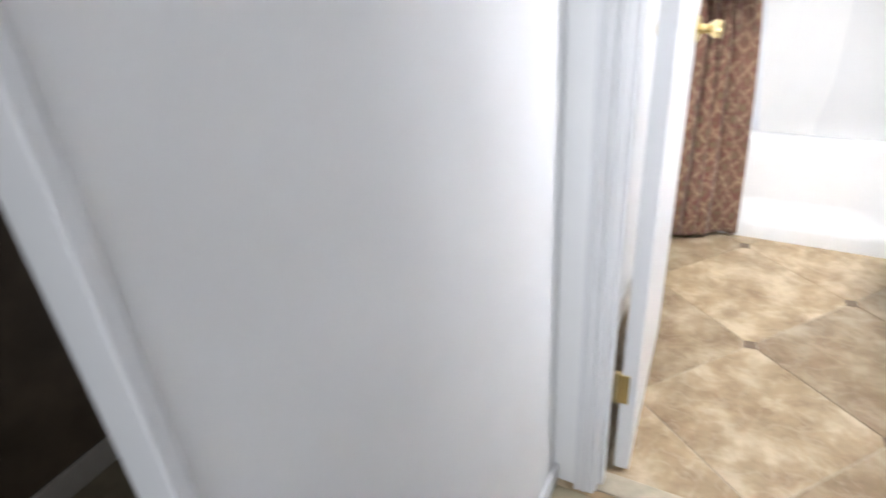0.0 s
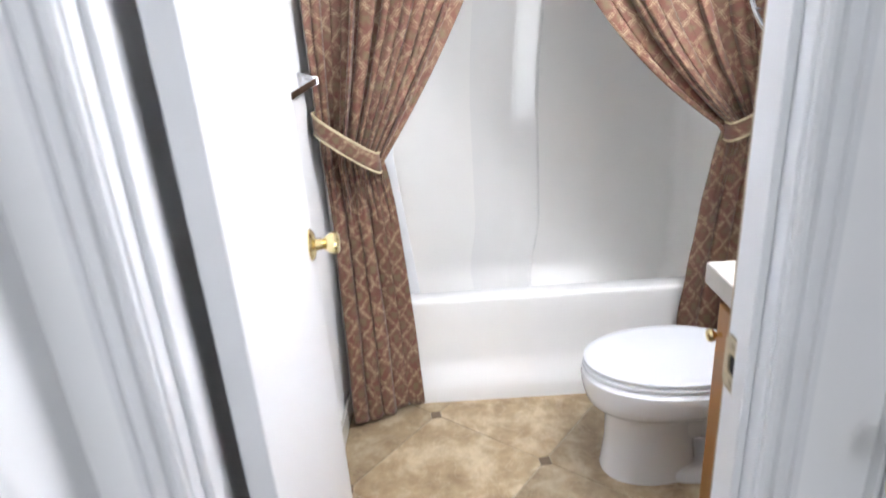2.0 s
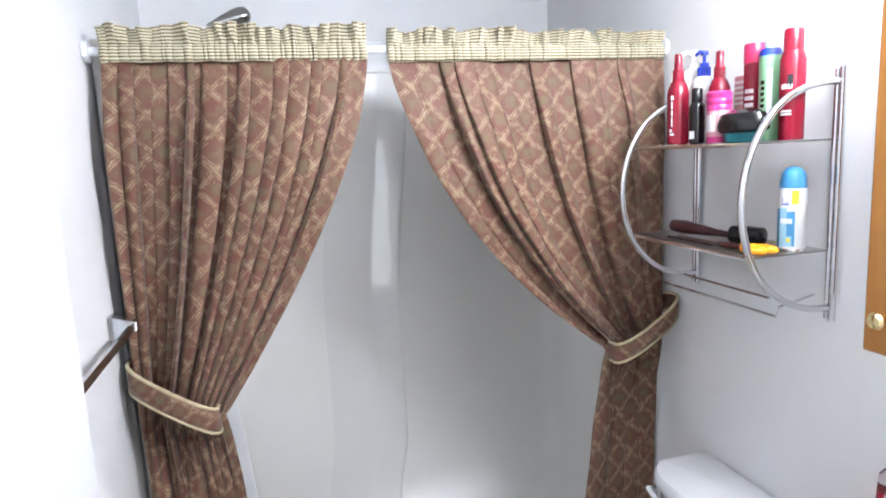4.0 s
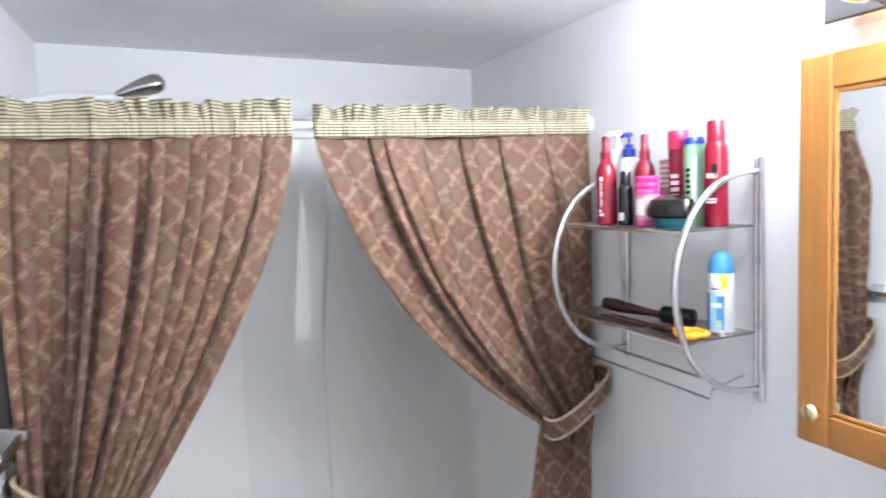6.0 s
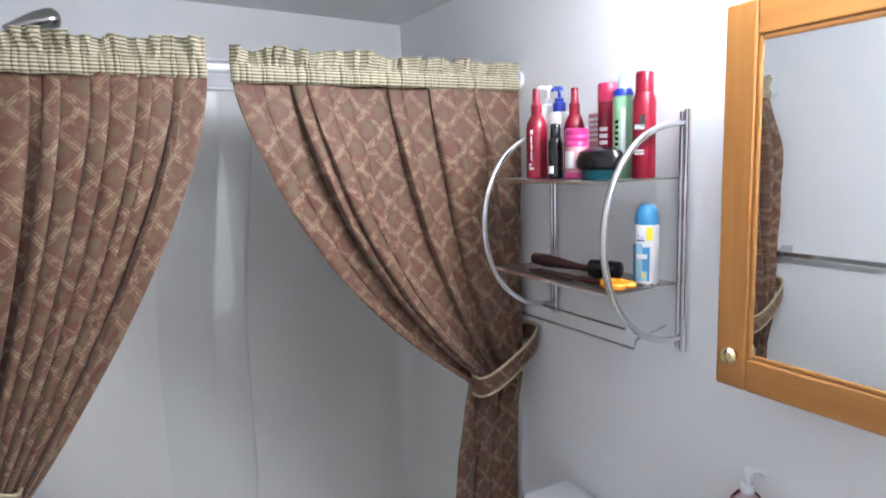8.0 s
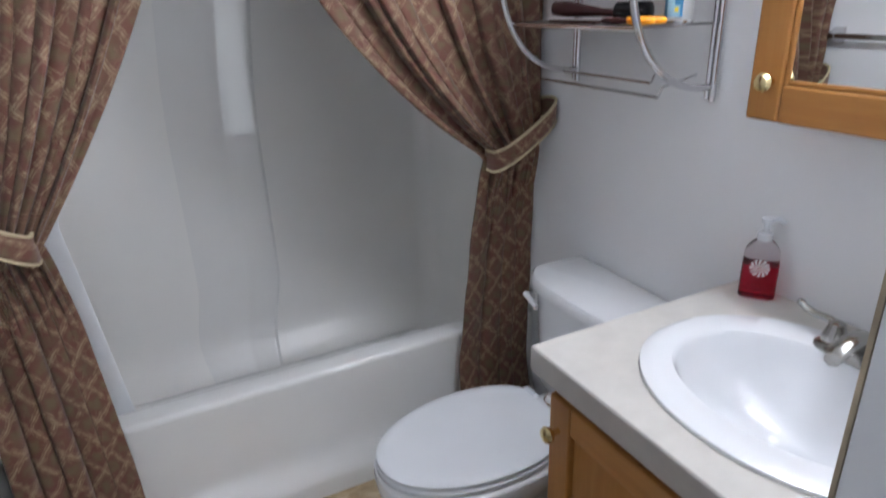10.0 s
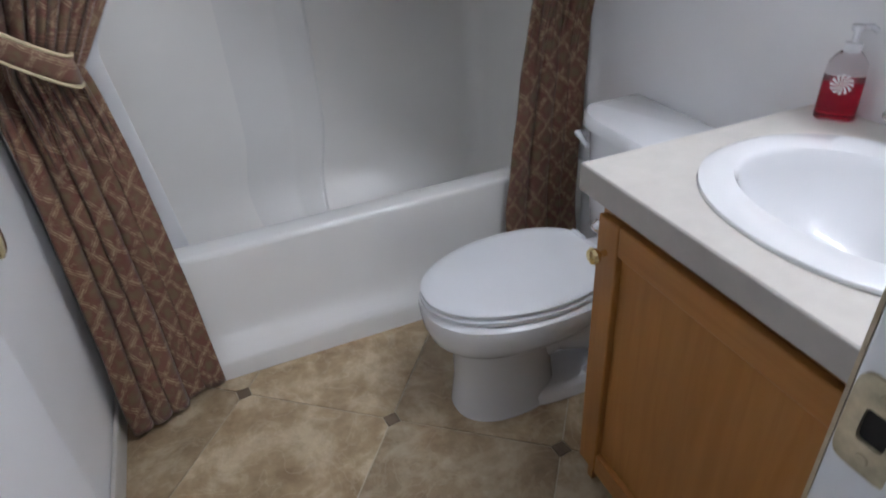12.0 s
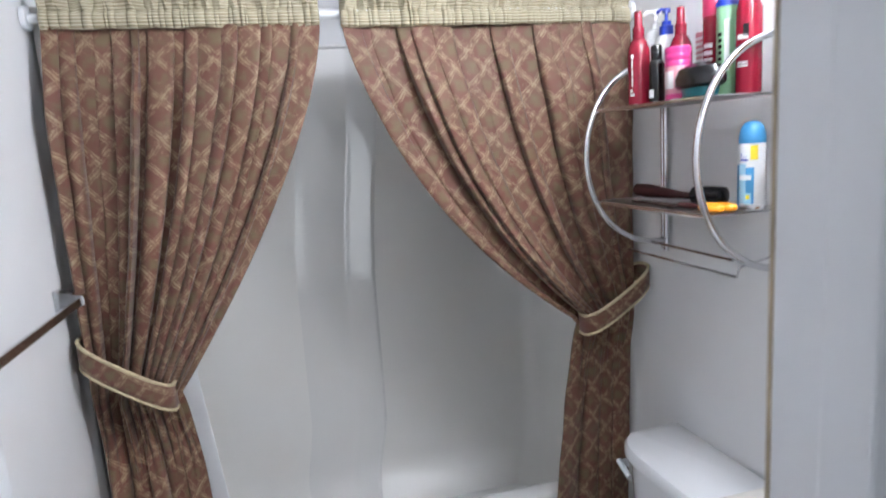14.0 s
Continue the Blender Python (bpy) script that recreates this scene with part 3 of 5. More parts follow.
def build_curtains():
    left = empty("shower_curtain", "brown and rose lattice-patterned curtain tied back beside the door", "curtain", "curtains")
    # inner edges sweep in to the tie and flare out below it
    zt = 0.935
    def li(z):
        if z > zt:
            f = (1.815 - z) / (1.815 - zt)
            return -0.876 - (1.30 - 0.876) * f ** 1.45
        f = (zt - z) / zt
        return -1.30 + (1.30 - 1.235) * f ** 0.6
    lo = lerp([(0, -1.482), (0.5, -1.488), (1.06, -1.488), (1.4, -1.486), (1.82, -1.482)])
    body = part("panel", cloth_sheet(1.815, 0.02, lo, li, lambda z: 0.008 + 0.024 * smoothstep(1.82, 1.6, z), 17, 3, 0.085, y_off=-0.04, tie=0.99), CLOTH, left, smooth=True)
    thicken(body, 0.003)
    thicken(part("header", header_sheet(-1.484, -0.872, 1.812, 1.888, 5), STRIPE, left, "cream and olive striped gathered heading", True), 0.002)
    tieback(left, (-1.50, -0.075, 1.078), (-1.308, -0.075, 0.94), 0.06, 0.06, 0.062)

    right = empty("shower_curtain", "brown and rose lattice-patterned curtain tied back beside the toilet tank", "curtain", "curtains")
    zt2 = 0.965
    def ri(z):
        if z > zt2:
            f = (1.815 - z) / (1.815 - zt2)
            return -0.815 + (0.815 - 0.212) * f ** (1.54 + 0.45 * f)
        f = (zt2 - z) / zt2
        return -0.212 - 0.12 * f ** 0.75
    ro = lerp([(0, -0.05), (0.9, -0.022), (1.1, -0.012), (1.82, -0.012)])
    body = part("panel", cloth_sheet(1.815, 0.02, ro, ri, lambda z: 0.008 + 0.022 * smoothstep(1.82, 1.6, z), 16, 8, 0.0, y_off=-0.04, tie=1.02, low_folds=4, low_depth=0.014), CLOTH, right, smooth=True)
    thicken(body, 0.003)
    thicken(part("header", header_sheet(-0.82, -0.01, 1.806, 1.88, 9), STRIPE, right, "cream and olive striped gathered heading", True), 0.002)
    tieback(right, (-0.006, -0.075, 1.09), (-0.21, -0.075, 0.962), 0.06, 0.055, 0.055)

    liner = empty("shower_liner", "white vinyl shower liner hanging inside the bathtub", "shower liner")
    def ll(z):
        if z > zt:
            f = (1.81 - z) / (1.81 - zt)
            return -0.90 - (1.29 - 0.90) * f ** 1.45
        return -1.29 + 0.07 * ((zt - z) / (zt - 0.25))
    body = part("sheet", cloth_sheet(1.81, 0.25, lerp([(0, -1.46), (1.9, -1.47)]), ll, lambda z: 0.006, 7, 4, 0.0, 60, 40, y_off=0.11), LINER, liner, smooth=True)
    thicken(body, 0.001)

    rod = empty("curtain_rod", "white curtain rod with end cups between two walls", "curtain rod")
    part("rod", tube([(LEFT + 0.006, -0.02, 1.835), (RIGHT - 0.006, -0.02, 1.835)], 0.0105, 16), LID, rod, smooth=True)
    for x in (LEFT + 0.008, RIGHT - 0.008):
        part("end_cup", tube([(x - 0.006, -0.02, 1.835), (x + 0.006, -0.02, 1.835)], 0.026, 20), LID, rod, smooth=True)
    rod2 = empty("shower_rod", "white shower rod behind the curtain rod", "shower rod")
    part("rod", tube([(LEFT + 0.036, 0.06, 1.855), (RIGHT - 0.036, 0.06, 1.855)], 0.0125, 16), LID, rod2, smooth=True)
    for x in (LEFT + 0.04, RIGHT - 0.04):
        part("end_cup", tube([(x - 0.006, 0.06, 1.855), (x + 0.006, 0.06, 1.855)], 0.026, 20), LID, rod2, smooth=True)


build_curtains()


# ---- toilet ----
def build_toilet():
    t = empty("toilet", "white china toilet with the lid closed, beside the bathtub", "toilet")
    cy = -0.436
    # bowl and pedestal
    spec = [(0.0, -0.525, 0.146, 0.104, 0.0), (0.03, -0.525, 0.142, 0.1, 0.0), (0.1, -0.525, 0.134, 0.092, 0.0), (0.2, -0.525, 0.134, 0.092, 0.0), (0.232, -0.522, 0.146, 0.104, 0.0), (0.252, -0.51, 0.195, 0.138, 0.0),
            (0.272, -0.49, 0.232, 0.162, 0.03), (0.3, -0.48, 0.25, 0.176, 0.04), (0.335, -0.478, 0.256, 0.18, 0.05), (0.352, -0.478, 0.254, 0.178, 0.05), (0.358, -0.478, 0.246, 0.17, 0.05)]
    part("bowl", loft([oval(cx, cy, z, a, b, 48, 2.3, e) for z, cx, a, b, e in spec]), CHINA, t, smooth=True)
    # the trapway behind the pedestal, with a flange on the floor
    part("trapway", loft([[(x, cy + w * math.cos(q), zc + h * math.sin(q)) for q in [2 * math.pi * k / 24 for k in range(24)]] for x, w, zc, h in ((-0.46, 0.075, 0.17, 0.1), (-0.38, 0.07, 0.2, 0.1), (-0.30, 0.066, 0.19, 0.12), (-0.2, 0.066, 0.13, 0.12), (-0.14, 0.06, 0.1, 0.1))]), CHINA, t, smooth=True)
    part("foot", loft([oval(-0.33, cy, z, a, b, 40, 3.2) for z, a, b in ((0.0, 0.20, 0.108), (0.03, 0.198, 0.106), (0.04, 0.19, 0.098), (0.044, 0.175, 0.085))]), CHINA, t, smooth=True)
    part("neck", box(-0.27, -0.05, cy - 0.1, cy + 0.1, 0.25, 0.36, 0.03, 4), CHINA, t, smooth=True)
    part("seat", loft([oval(-0.480, cy, 0.36, 0.245, 0.165, 56, 2.12, 0.07), oval(-0.480, cy, 0.364, 0.25, 0.17, 56, 2.12, 0.07), oval(-0.480, cy, 0.374, 0.25, 0.17, 56, 2.12, 0.07), oval(-0.480, cy, 0.378, 0.245, 0.165, 56, 2.12, 0.07)]), LID, t, smooth=True)

    def lid_ring(z, a, b):
        return [(min(x, -0.272), y, zz) for x, y, zz in oval(-0.480, cy, z, a, b, 72, 2.12, 0.07)]
    part("lid", loft([lid_ring(0.380, 0.242, 0.163), lid_ring(0.383, 0.248, 0.168), lid_ring(0.391, 0.248, 0.168), lid_ring(0.396, 0.242, 0.162), lid_ring(0.398, 0.215, 0.14)]), LID, t, smooth=True)
    for dy in (-0.075, 0.075):
        part("hinge", tube([(-0.258, cy + dy - 0.022, 0.38), (-0.258, cy + dy + 0.022, 0.378)], 0.013, 12), LID, t, smooth=True)

    def tank_ring(z, x0, x1, w, bulge):
        pts = []
        for k in range(25):
            f = 0.5 - 0.5 * math.cos(math.pi * k / 24)
            y = cy - w + 2 * w * f
            edge = abs(2 * f - 1)
            pts.append((x0 - bulge + (bulge + 0.034) * edge ** 5, y, z))
        pts += [(x1, cy + w, z), (x1, cy - w, z)]
        return pts
    part("tank", loft([tank_ring(0.345, -0.165, -0.02, 0.175, 0.014), tank_ring(0.36, -0.172, -0.016, 0.185, 0.016), tank_ring(0.5, -0.178, -0.014, 0.192, 0.017), tank_ring(0.652, -0.184, -0.012, 0.197, 0.018)]), CHINA, t, smooth=True)
    part("tank_lid", loft([tank_ring(0.652, -0.188, -0.008, 0.202, 0.019), tank_ring(0.657, -0.196, -0.006, 0.208, 0.02), tank_ring(0.678, -0.196, -0.006, 0.208, 0.02), tank_ring(0.688, -0.19, -0.008, 0.203, 0.019), tank_ring(0.692, -0.175, -0.014, 0.19, 0.018)]), CHINA, t, smooth=True)
    lev = part("flush_lever", tube([(-0.192, cy + 0.17, 0.625), (-0.206, cy + 0.17, 0.625)], 0.014, 14), CHROME, t, "chrome flush lever", True)
    part("lever_arm", tube([(-0.207, cy + 0.182, 0.627), (-0.211, cy + 0.15, 0.622), (-0.213, cy + 0.12, 0.612)], 0.0075, 10), LID, lev, smooth=True)
    for dy in (-0.118, 0.118):
        part("bolt_cap", lathe([(0.014, 0), (0.014, 0.008), (0.008, 0.016), (0.001, 0.018)], (-0.30, cy + dy * 0.66, 0.04), 14), LID, t, smooth=True)
    return t


build_toilet()

# ---- vanity ----
VY0, VY1, VX, VTOP = BATH + 0.003, -0.752, -0.533, 0.822


def build_vanity():
    v = empty("vanity_cabinet", "oak vanity cabinet with one recessed-panel door and brass knob", "cabinet")
    fx = -0.490
    y0, y1 = VY0 + 0.01, VY1 - 0.018
    part("side_panel", box(fx + 0.02, RIGHT - 0.004, y1 - 0.016, y1, 0.0, VTOP - 0.052), OAKZ, v)
    part("side_panel", box(fx + 0.02, RIGHT - 0.004, y0, y0 + 0.016, 0.0, VTOP - 0.052), OAKZ, v)
    part("bottom_panel", box(fx + 0.02, RIGHT - 0.004, y0 + 0.016, y1 - 0.016, 0.09, 0.105), OAKY, v)
    # toe kick board, with the shade of its recess put into the colour
    part("toe_kick", box(fx + 0.07, fx + 0.085, y0 + 0.016, y1 - 0.016, 0.0, 0.09), DARK, v)
    # face frame
    for a, b in ((y0, y0 + 0.04), (y1 - 0.03, y1)):
        part("stile", box(fx, fx + 0.019, a, b, 0.09, VTOP - 0.052, 0.002), OAKZ, v)
    part("rail", box(fx + 0.001, fx + 0.019, y0 + 0.04, y1 - 0.03, VTOP - 0.105, VTOP - 0.052, 0.002), OAKY, v)
    part("rail", box(fx + 0.001, fx + 0.019, y0 + 0.04, y1 - 0.03, 0.09, 0.12, 0.002), OAKY, v)
    # door
    d0, d1, z0, z1, w = y0 + 0.025, y1 - 0.012, 0.108, VTOP - 0.088, 0.058
    door = part("door", box(fx - 0.006, fx - 0.003, d0 + w - 0.008, d1 - w + 0.008, z0 + w - 0.008, z1 - w + 0.008), OAKZ, v, "oak door with a recessed flat panel")
    for a, b in ((d0, d0 + w), (d1 - w, d1)):
        part("stile", box(fx - 0.019, fx - 0.002, a, b, z0, z1, 0.004), OAKZ, door)
    for a, b in ((z0, z0 + w), (z1 - w, z1)):
        part("rail", box(fx - 0.0185, fx - 0.002, d0 + w, d1 - w, a, b, 0.003), OAKY, door)
    knob = lathe([(0.006, 0), (0.0055, 0.012), (0.013, 0.018), (0.016, 0.025), (0.013, 0.031), (0.004, 0.033)], (fx - 0.019, d1 - 0.028, 0.668), 18, Euler((0, radians(-90), 0)).to_matrix().to_4x4())
    part("knob", knob, BRASS, door, "small brass knob", True)
    return v


def build_counter():
    c = empty("vanity_countertop", "beige laminate vanity countertop with rounded edge", "countertop")
    sx, sy, a, b = -0.258, -1.07, 0.183, 0.228
    bm = bmesh.new()
    n = 64
    hole = [bm.verts.new((sx + a * math.cos(2 * math.pi * i / n), sy + b * math.sin(2 * math.pi * i / n), VTOP)) for i in range(n)]
    x0, x1, y0, y1 = VX + 0.004, RIGHT - 0.003, VY0, VY1 - 0.003
    out = []
    for i in range(n):
        ct, st = math.cos(2 * math.pi * i / n), math.sin(2 * math.pi * i / n)
        k = min(((x1 - sx) if ct > 0 else (sx - x0)) / max(abs(ct), 1e-6), ((y1 - sy) if st > 0 else (sy - y0)) / max(abs(st), 1e-6))
        out.append(bm.verts.new((sx + k * ct, sy + k * st, VTOP)))
    for i in range(n):
        j = (i + 1) % n
        bm.faces.new((hole[i], hole[j], out[j], out[i]))
    corners = [(x1, y1), (x0, y1), (x0, y0), (x1, y0)]
    for cx, cy in corners:
        i = min(range(n), key=lambda q: (out[q].co.x - cx) ** 2 + (out[q].co.y - cy) ** 2)
        out[i].co.x, out[i].co.y = cx, cy
    part("top", bm, LAMINATE, c)
    part("front_edge", box(VX, VX + 0.02, VY0, VY1, VTOP - 0.05, VTOP - 0.0005, 0.003), EDGE, c, "laminate edge band, darker than the top")
    part("side_edge", box(VX + 0.02, RIGHT - 0.003, VY1 - 0.02, VY1, VTOP - 0.05, VTOP - 0.0005, 0.003), EDGE, c, "laminate edge band, darker than the top")
    return c


def build_sink():
    s = empty("sink", "white oval drop-in china sink set in the countertop", "sink")
    cx, cy = -0.258, -1.07
    spec = [(VTOP + 0.001, 0.196, 0.239), (VTOP + 0.006, 0.195, 0.238), (VTOP + 0.010, 0.191, 0.234), (VTOP + 0.0115, 0.183, 0.226), (VTOP + 0.0095, 0.152, 0.196), (VTOP + 0.007, 0.146, 0.190), (VTOP + 0.001, 0.142, 0.186),
            (VTOP - 0.02, 0.137, 0.180), (VTOP - 0.06, 0.122, 0.163), (VTOP - 0.1, 0.095, 0.13), (VTOP - 0.125, 0.055, 0.075), (VTOP - 0.131, 0.022, 0.022)]
    rings = []
    for z, a, b in spec:
        shift = -0.018 * smoothstep(VTOP + 0.012, VTOP + 0.008, z)
        rings.append(oval(cx + shift, cy, z, a, b, 72, 2.1))
    bowl = part("bowl", loft(rings, cap0=False, cap1=False), CHINA, s, smooth=True)
    thicken(bowl, 0.005)
    dx = cx - 0.018
    part("drain", lathe([(0.026, 0), (0.026, 0.004), (0.019, 0.005), (0.017, 0.001), (0.003, 0.002)], (dx, cy, VTOP - 0.134), 24), NICKEL, s, "metal drain", True)
    return s


def build_faucet():
    f = empty("faucet", "brushed nickel two-handle faucet behind the sink", "faucet")
    fx, fy, z = -0.112, -1.075, VTOP + 0.010
    part("base", loft([oval(fx, fy, z, 0.033, 0.082, 36, 3.2), oval(fx, fy, z + 0.006, 0.032, 0.081, 36, 3.2), oval(fx + 0.003, fy, z + 0.018, 0.022, 0.07, 36, 3.0)]), NICKEL, f, smooth=True)
    rings = []
    for k in range(11):
        t = k / 10
        p = Vector((fx + 0.004 - 0.098 * t, fy, z + 0.014 + 0.036 * math.sin(math.pi * (0.1 + 0.72 * t))))
        r = 0.024 - 0.011 * t
        rings.append([p + Vector((0.35 * r * math.sin(q), r * math.cos(q), 0.75 * r * math.sin(q))) for q in [2 * math.pi * i / 16 for i in range(16)]])
    part("spout", loft(rings), NICKEL, f, smooth=True)
    for side in (1, -1):
        y = fy + side * 0.054
        h = part("handle", lathe([(0.021, 0), (0.020, 0.008), (0.015, 0.022), (0.0125, 0.032), (0.004, 0.037)], (fx, y, z + 0.011), 20), NICKEL, f, smooth=True)
        part("lever", tube([(fx, y, z + 0.04), (fx + 0.003, y + side * 0.014, z + 0.043), (fx + 0.006, y + side * 0.042, z + 0.04), (fx + 0.008, y + side * 0.06, z + 0.042), (fx + 0.009, y + side * 0.072, z + 0.048)], 0.0065, 10), NICKEL, h, smooth=True)
        part("lever_tip", lathe([(0.001, -0.007), (0.006, -0.004), (0.0072, 0), (0.006, 0.004), (0.001, 0.007)], (fx + 0.009, y + side * 0.072, z + 0.048), 14), NICKEL, h, smooth=True)
    return f


def build_paper_holder():
    h = empty("paper_holder", "empty chrome toilet paper holder on the side of the vanity cabinet", "paper holder")
    y = VY1 - 0.018
    for x in (-0.455, -0.315):
        part("bracket", lathe([(0.024, 0), (0.023, 0.006), (0.012, 0.012), (0.010, 0.045), (0.014, 0.05), (0.014, 0.062), (0.003, 0.065)], (x, y + 0.0005, 0.655), 18, Euler((radians(-90), 0, 0)).to_matrix().to_4x4()), CHROME, h, smooth=True)
    part("spindle", tube([(-0.455, y + 0.056, 0.655), (-0.315, y + 0.056, 0.655)], 0.009, 14), LID, h, "white plastic spindle", True)
    return h


build_vanity()
build_paper_holder()
build_counter()
build_sink()
build_faucet()


# ---- medicine cabinet and light ----
def build_medicine():
    m = empty("medicine_cabinet", "oak-framed mirrored medicine cabinet with brass knob hung on the wall", "medicine cabinet")
    y1, y0, z0, z1, fx = -0.807, -1.318, 1.182, 1.858, -0.128
    part("body", box(fx + 0.02, RIGHT - 0.002, y0 + 0.008, y1 - 0.008, z0 + 0.008, z1 - 0.008, 0.002), OAKZ, m)
    w = 0.06
    door = part("door", box(fx + 0.006, fx + 0.018, y0 + 0.01, y1 - 0.01, z0 + 0.01, z1 - 0.01), OAKZ, m)
    for a, b in ((y0, y0 + w), (y1 - w, y1)):
        part("stile", box(fx - 0.002, fx + 0.018, a, b, z0, z1, 0.005, 3), OAKZ, door)
    for a, b in ((z0, z0 + w), (z1 - w, z1)):
        part("rail", box(fx - 0.0015, fx + 0.018, y0 + w, y1 - w, a, b, 0.004, 3), OAKY, door)
    i0, i1, j0, j1 = y0 + w, y1 - w, z0 + w, z1 - w
    for a, b, c, d in ((i0 + 0.009, i1 - 0.009, j0, j0 + 0.009), (i0 + 0.009, i1 - 0.009, j1 - 0.009, j1), (i0, i0 + 0.009, j0, j1), (i1 - 0.009, i1, j0, j1)):
        part("bead", box(fx + 0.0005, fx + 0.012, a, b, c, d, 0.003), OAKY, door)
    part("mirror", box(fx + 0.004, fx + 0.0055, i0 + 0.006, i1 - 0.006, j0 + 0.006, j1 - 0.006), MIRROR, door, "mirror glass")
    knob = lathe([(0.006, 0), (0.0055, 0.01), (0.012, 0.015), (0.0155, 0.022), (0.012, 0.028), (0.004, 0.03)], (fx - 0.002, -0.848, 1.247), 18, Euler((0, radians(-90), 0)).to_matrix().to_4x4())
    part("knob", knob, BRASS, door, "small brass knob", True)
    # the door stands about one degree ajar on its far hinge
    pin = Matrix.Translation((fx + 0.018, y0, 0))
    door.matrix_world = pin @ Matrix.Rotation(radians(0.65), 4, "Z") @ pin.inverted()
    return m


def build_vanity_light():
    v = empty("vanity_light", "metal vanity light with lit white globes above the mirror", "wall light")
    part("backplate", box(RIGHT - 0.075, RIGHT - 0.002, -1.31, -0.805, 1.915, 2.0, 0.006), CHROME, v, "polished metal light bar")
    for y in (-0.90, -1.06, -1.22):
        part("arm", tube([(-0.075, y, 1.945), (-0.115, y, 1.936), (-0.15, y, 1.938), (-0.172, y, 1.95), (-0.182, y, 1.966)], 0.012, 12), CHROME, v, smooth=True)
        part("socket", lathe([(0.016, -0.012), (0.026, 0.0), (0.026, 0.02), (0.018, 0.024)], (-0.182, y, 1.968), 20), LID, v, smooth=True)
        prof = [(0.016, 0.012)] + [(0.045 * math.sin(a), 0.055 - 0.045 * math.cos(a)) for a in [0.4 + (math.pi - 0.4) * k / 12 for k in range(13)]]
        prof[-1] = (0.001, 0.10)
        part("bulb", lathe(prof, (-0.182, y, 1.973), 24), GLOBE, v, "lit white globe bulb", True)
    return v


build_medicine()
build_vanity_light()


def plastic(name, colour, rough=0.3, metal=0.0):
    return material(name, colour, rough, metal, scale=20, vary=0.05, fine=120, bump=0.01)



# ---- door, jambs and trim ----
def casing(name, face, side, a0, a1, z0, z1, out):
    """A moulded casing leg on the plane y = face: a0 is the edge by the opening."""
    prof = [(0.0, 0.0), (0.0, 0.008), (0.1, 0.011), (0.22, 0.011), (0.28, 0.008), (0.36, 0.013), (0.62, 0.013), (0.7, 0.010), (0.78, 0.014), (0.95, 0.014), (1.0, 0.010), (1.0, 0.0)]
    rows = [[(a0 + (a1 - a0) * f, face + out * (h + 0.001), z) for f, h in prof] for z in (z0, z1)]
    return tagged(part(name, loft(rows), TRIM), "white moulded door casing", "door casing", kind="structure")


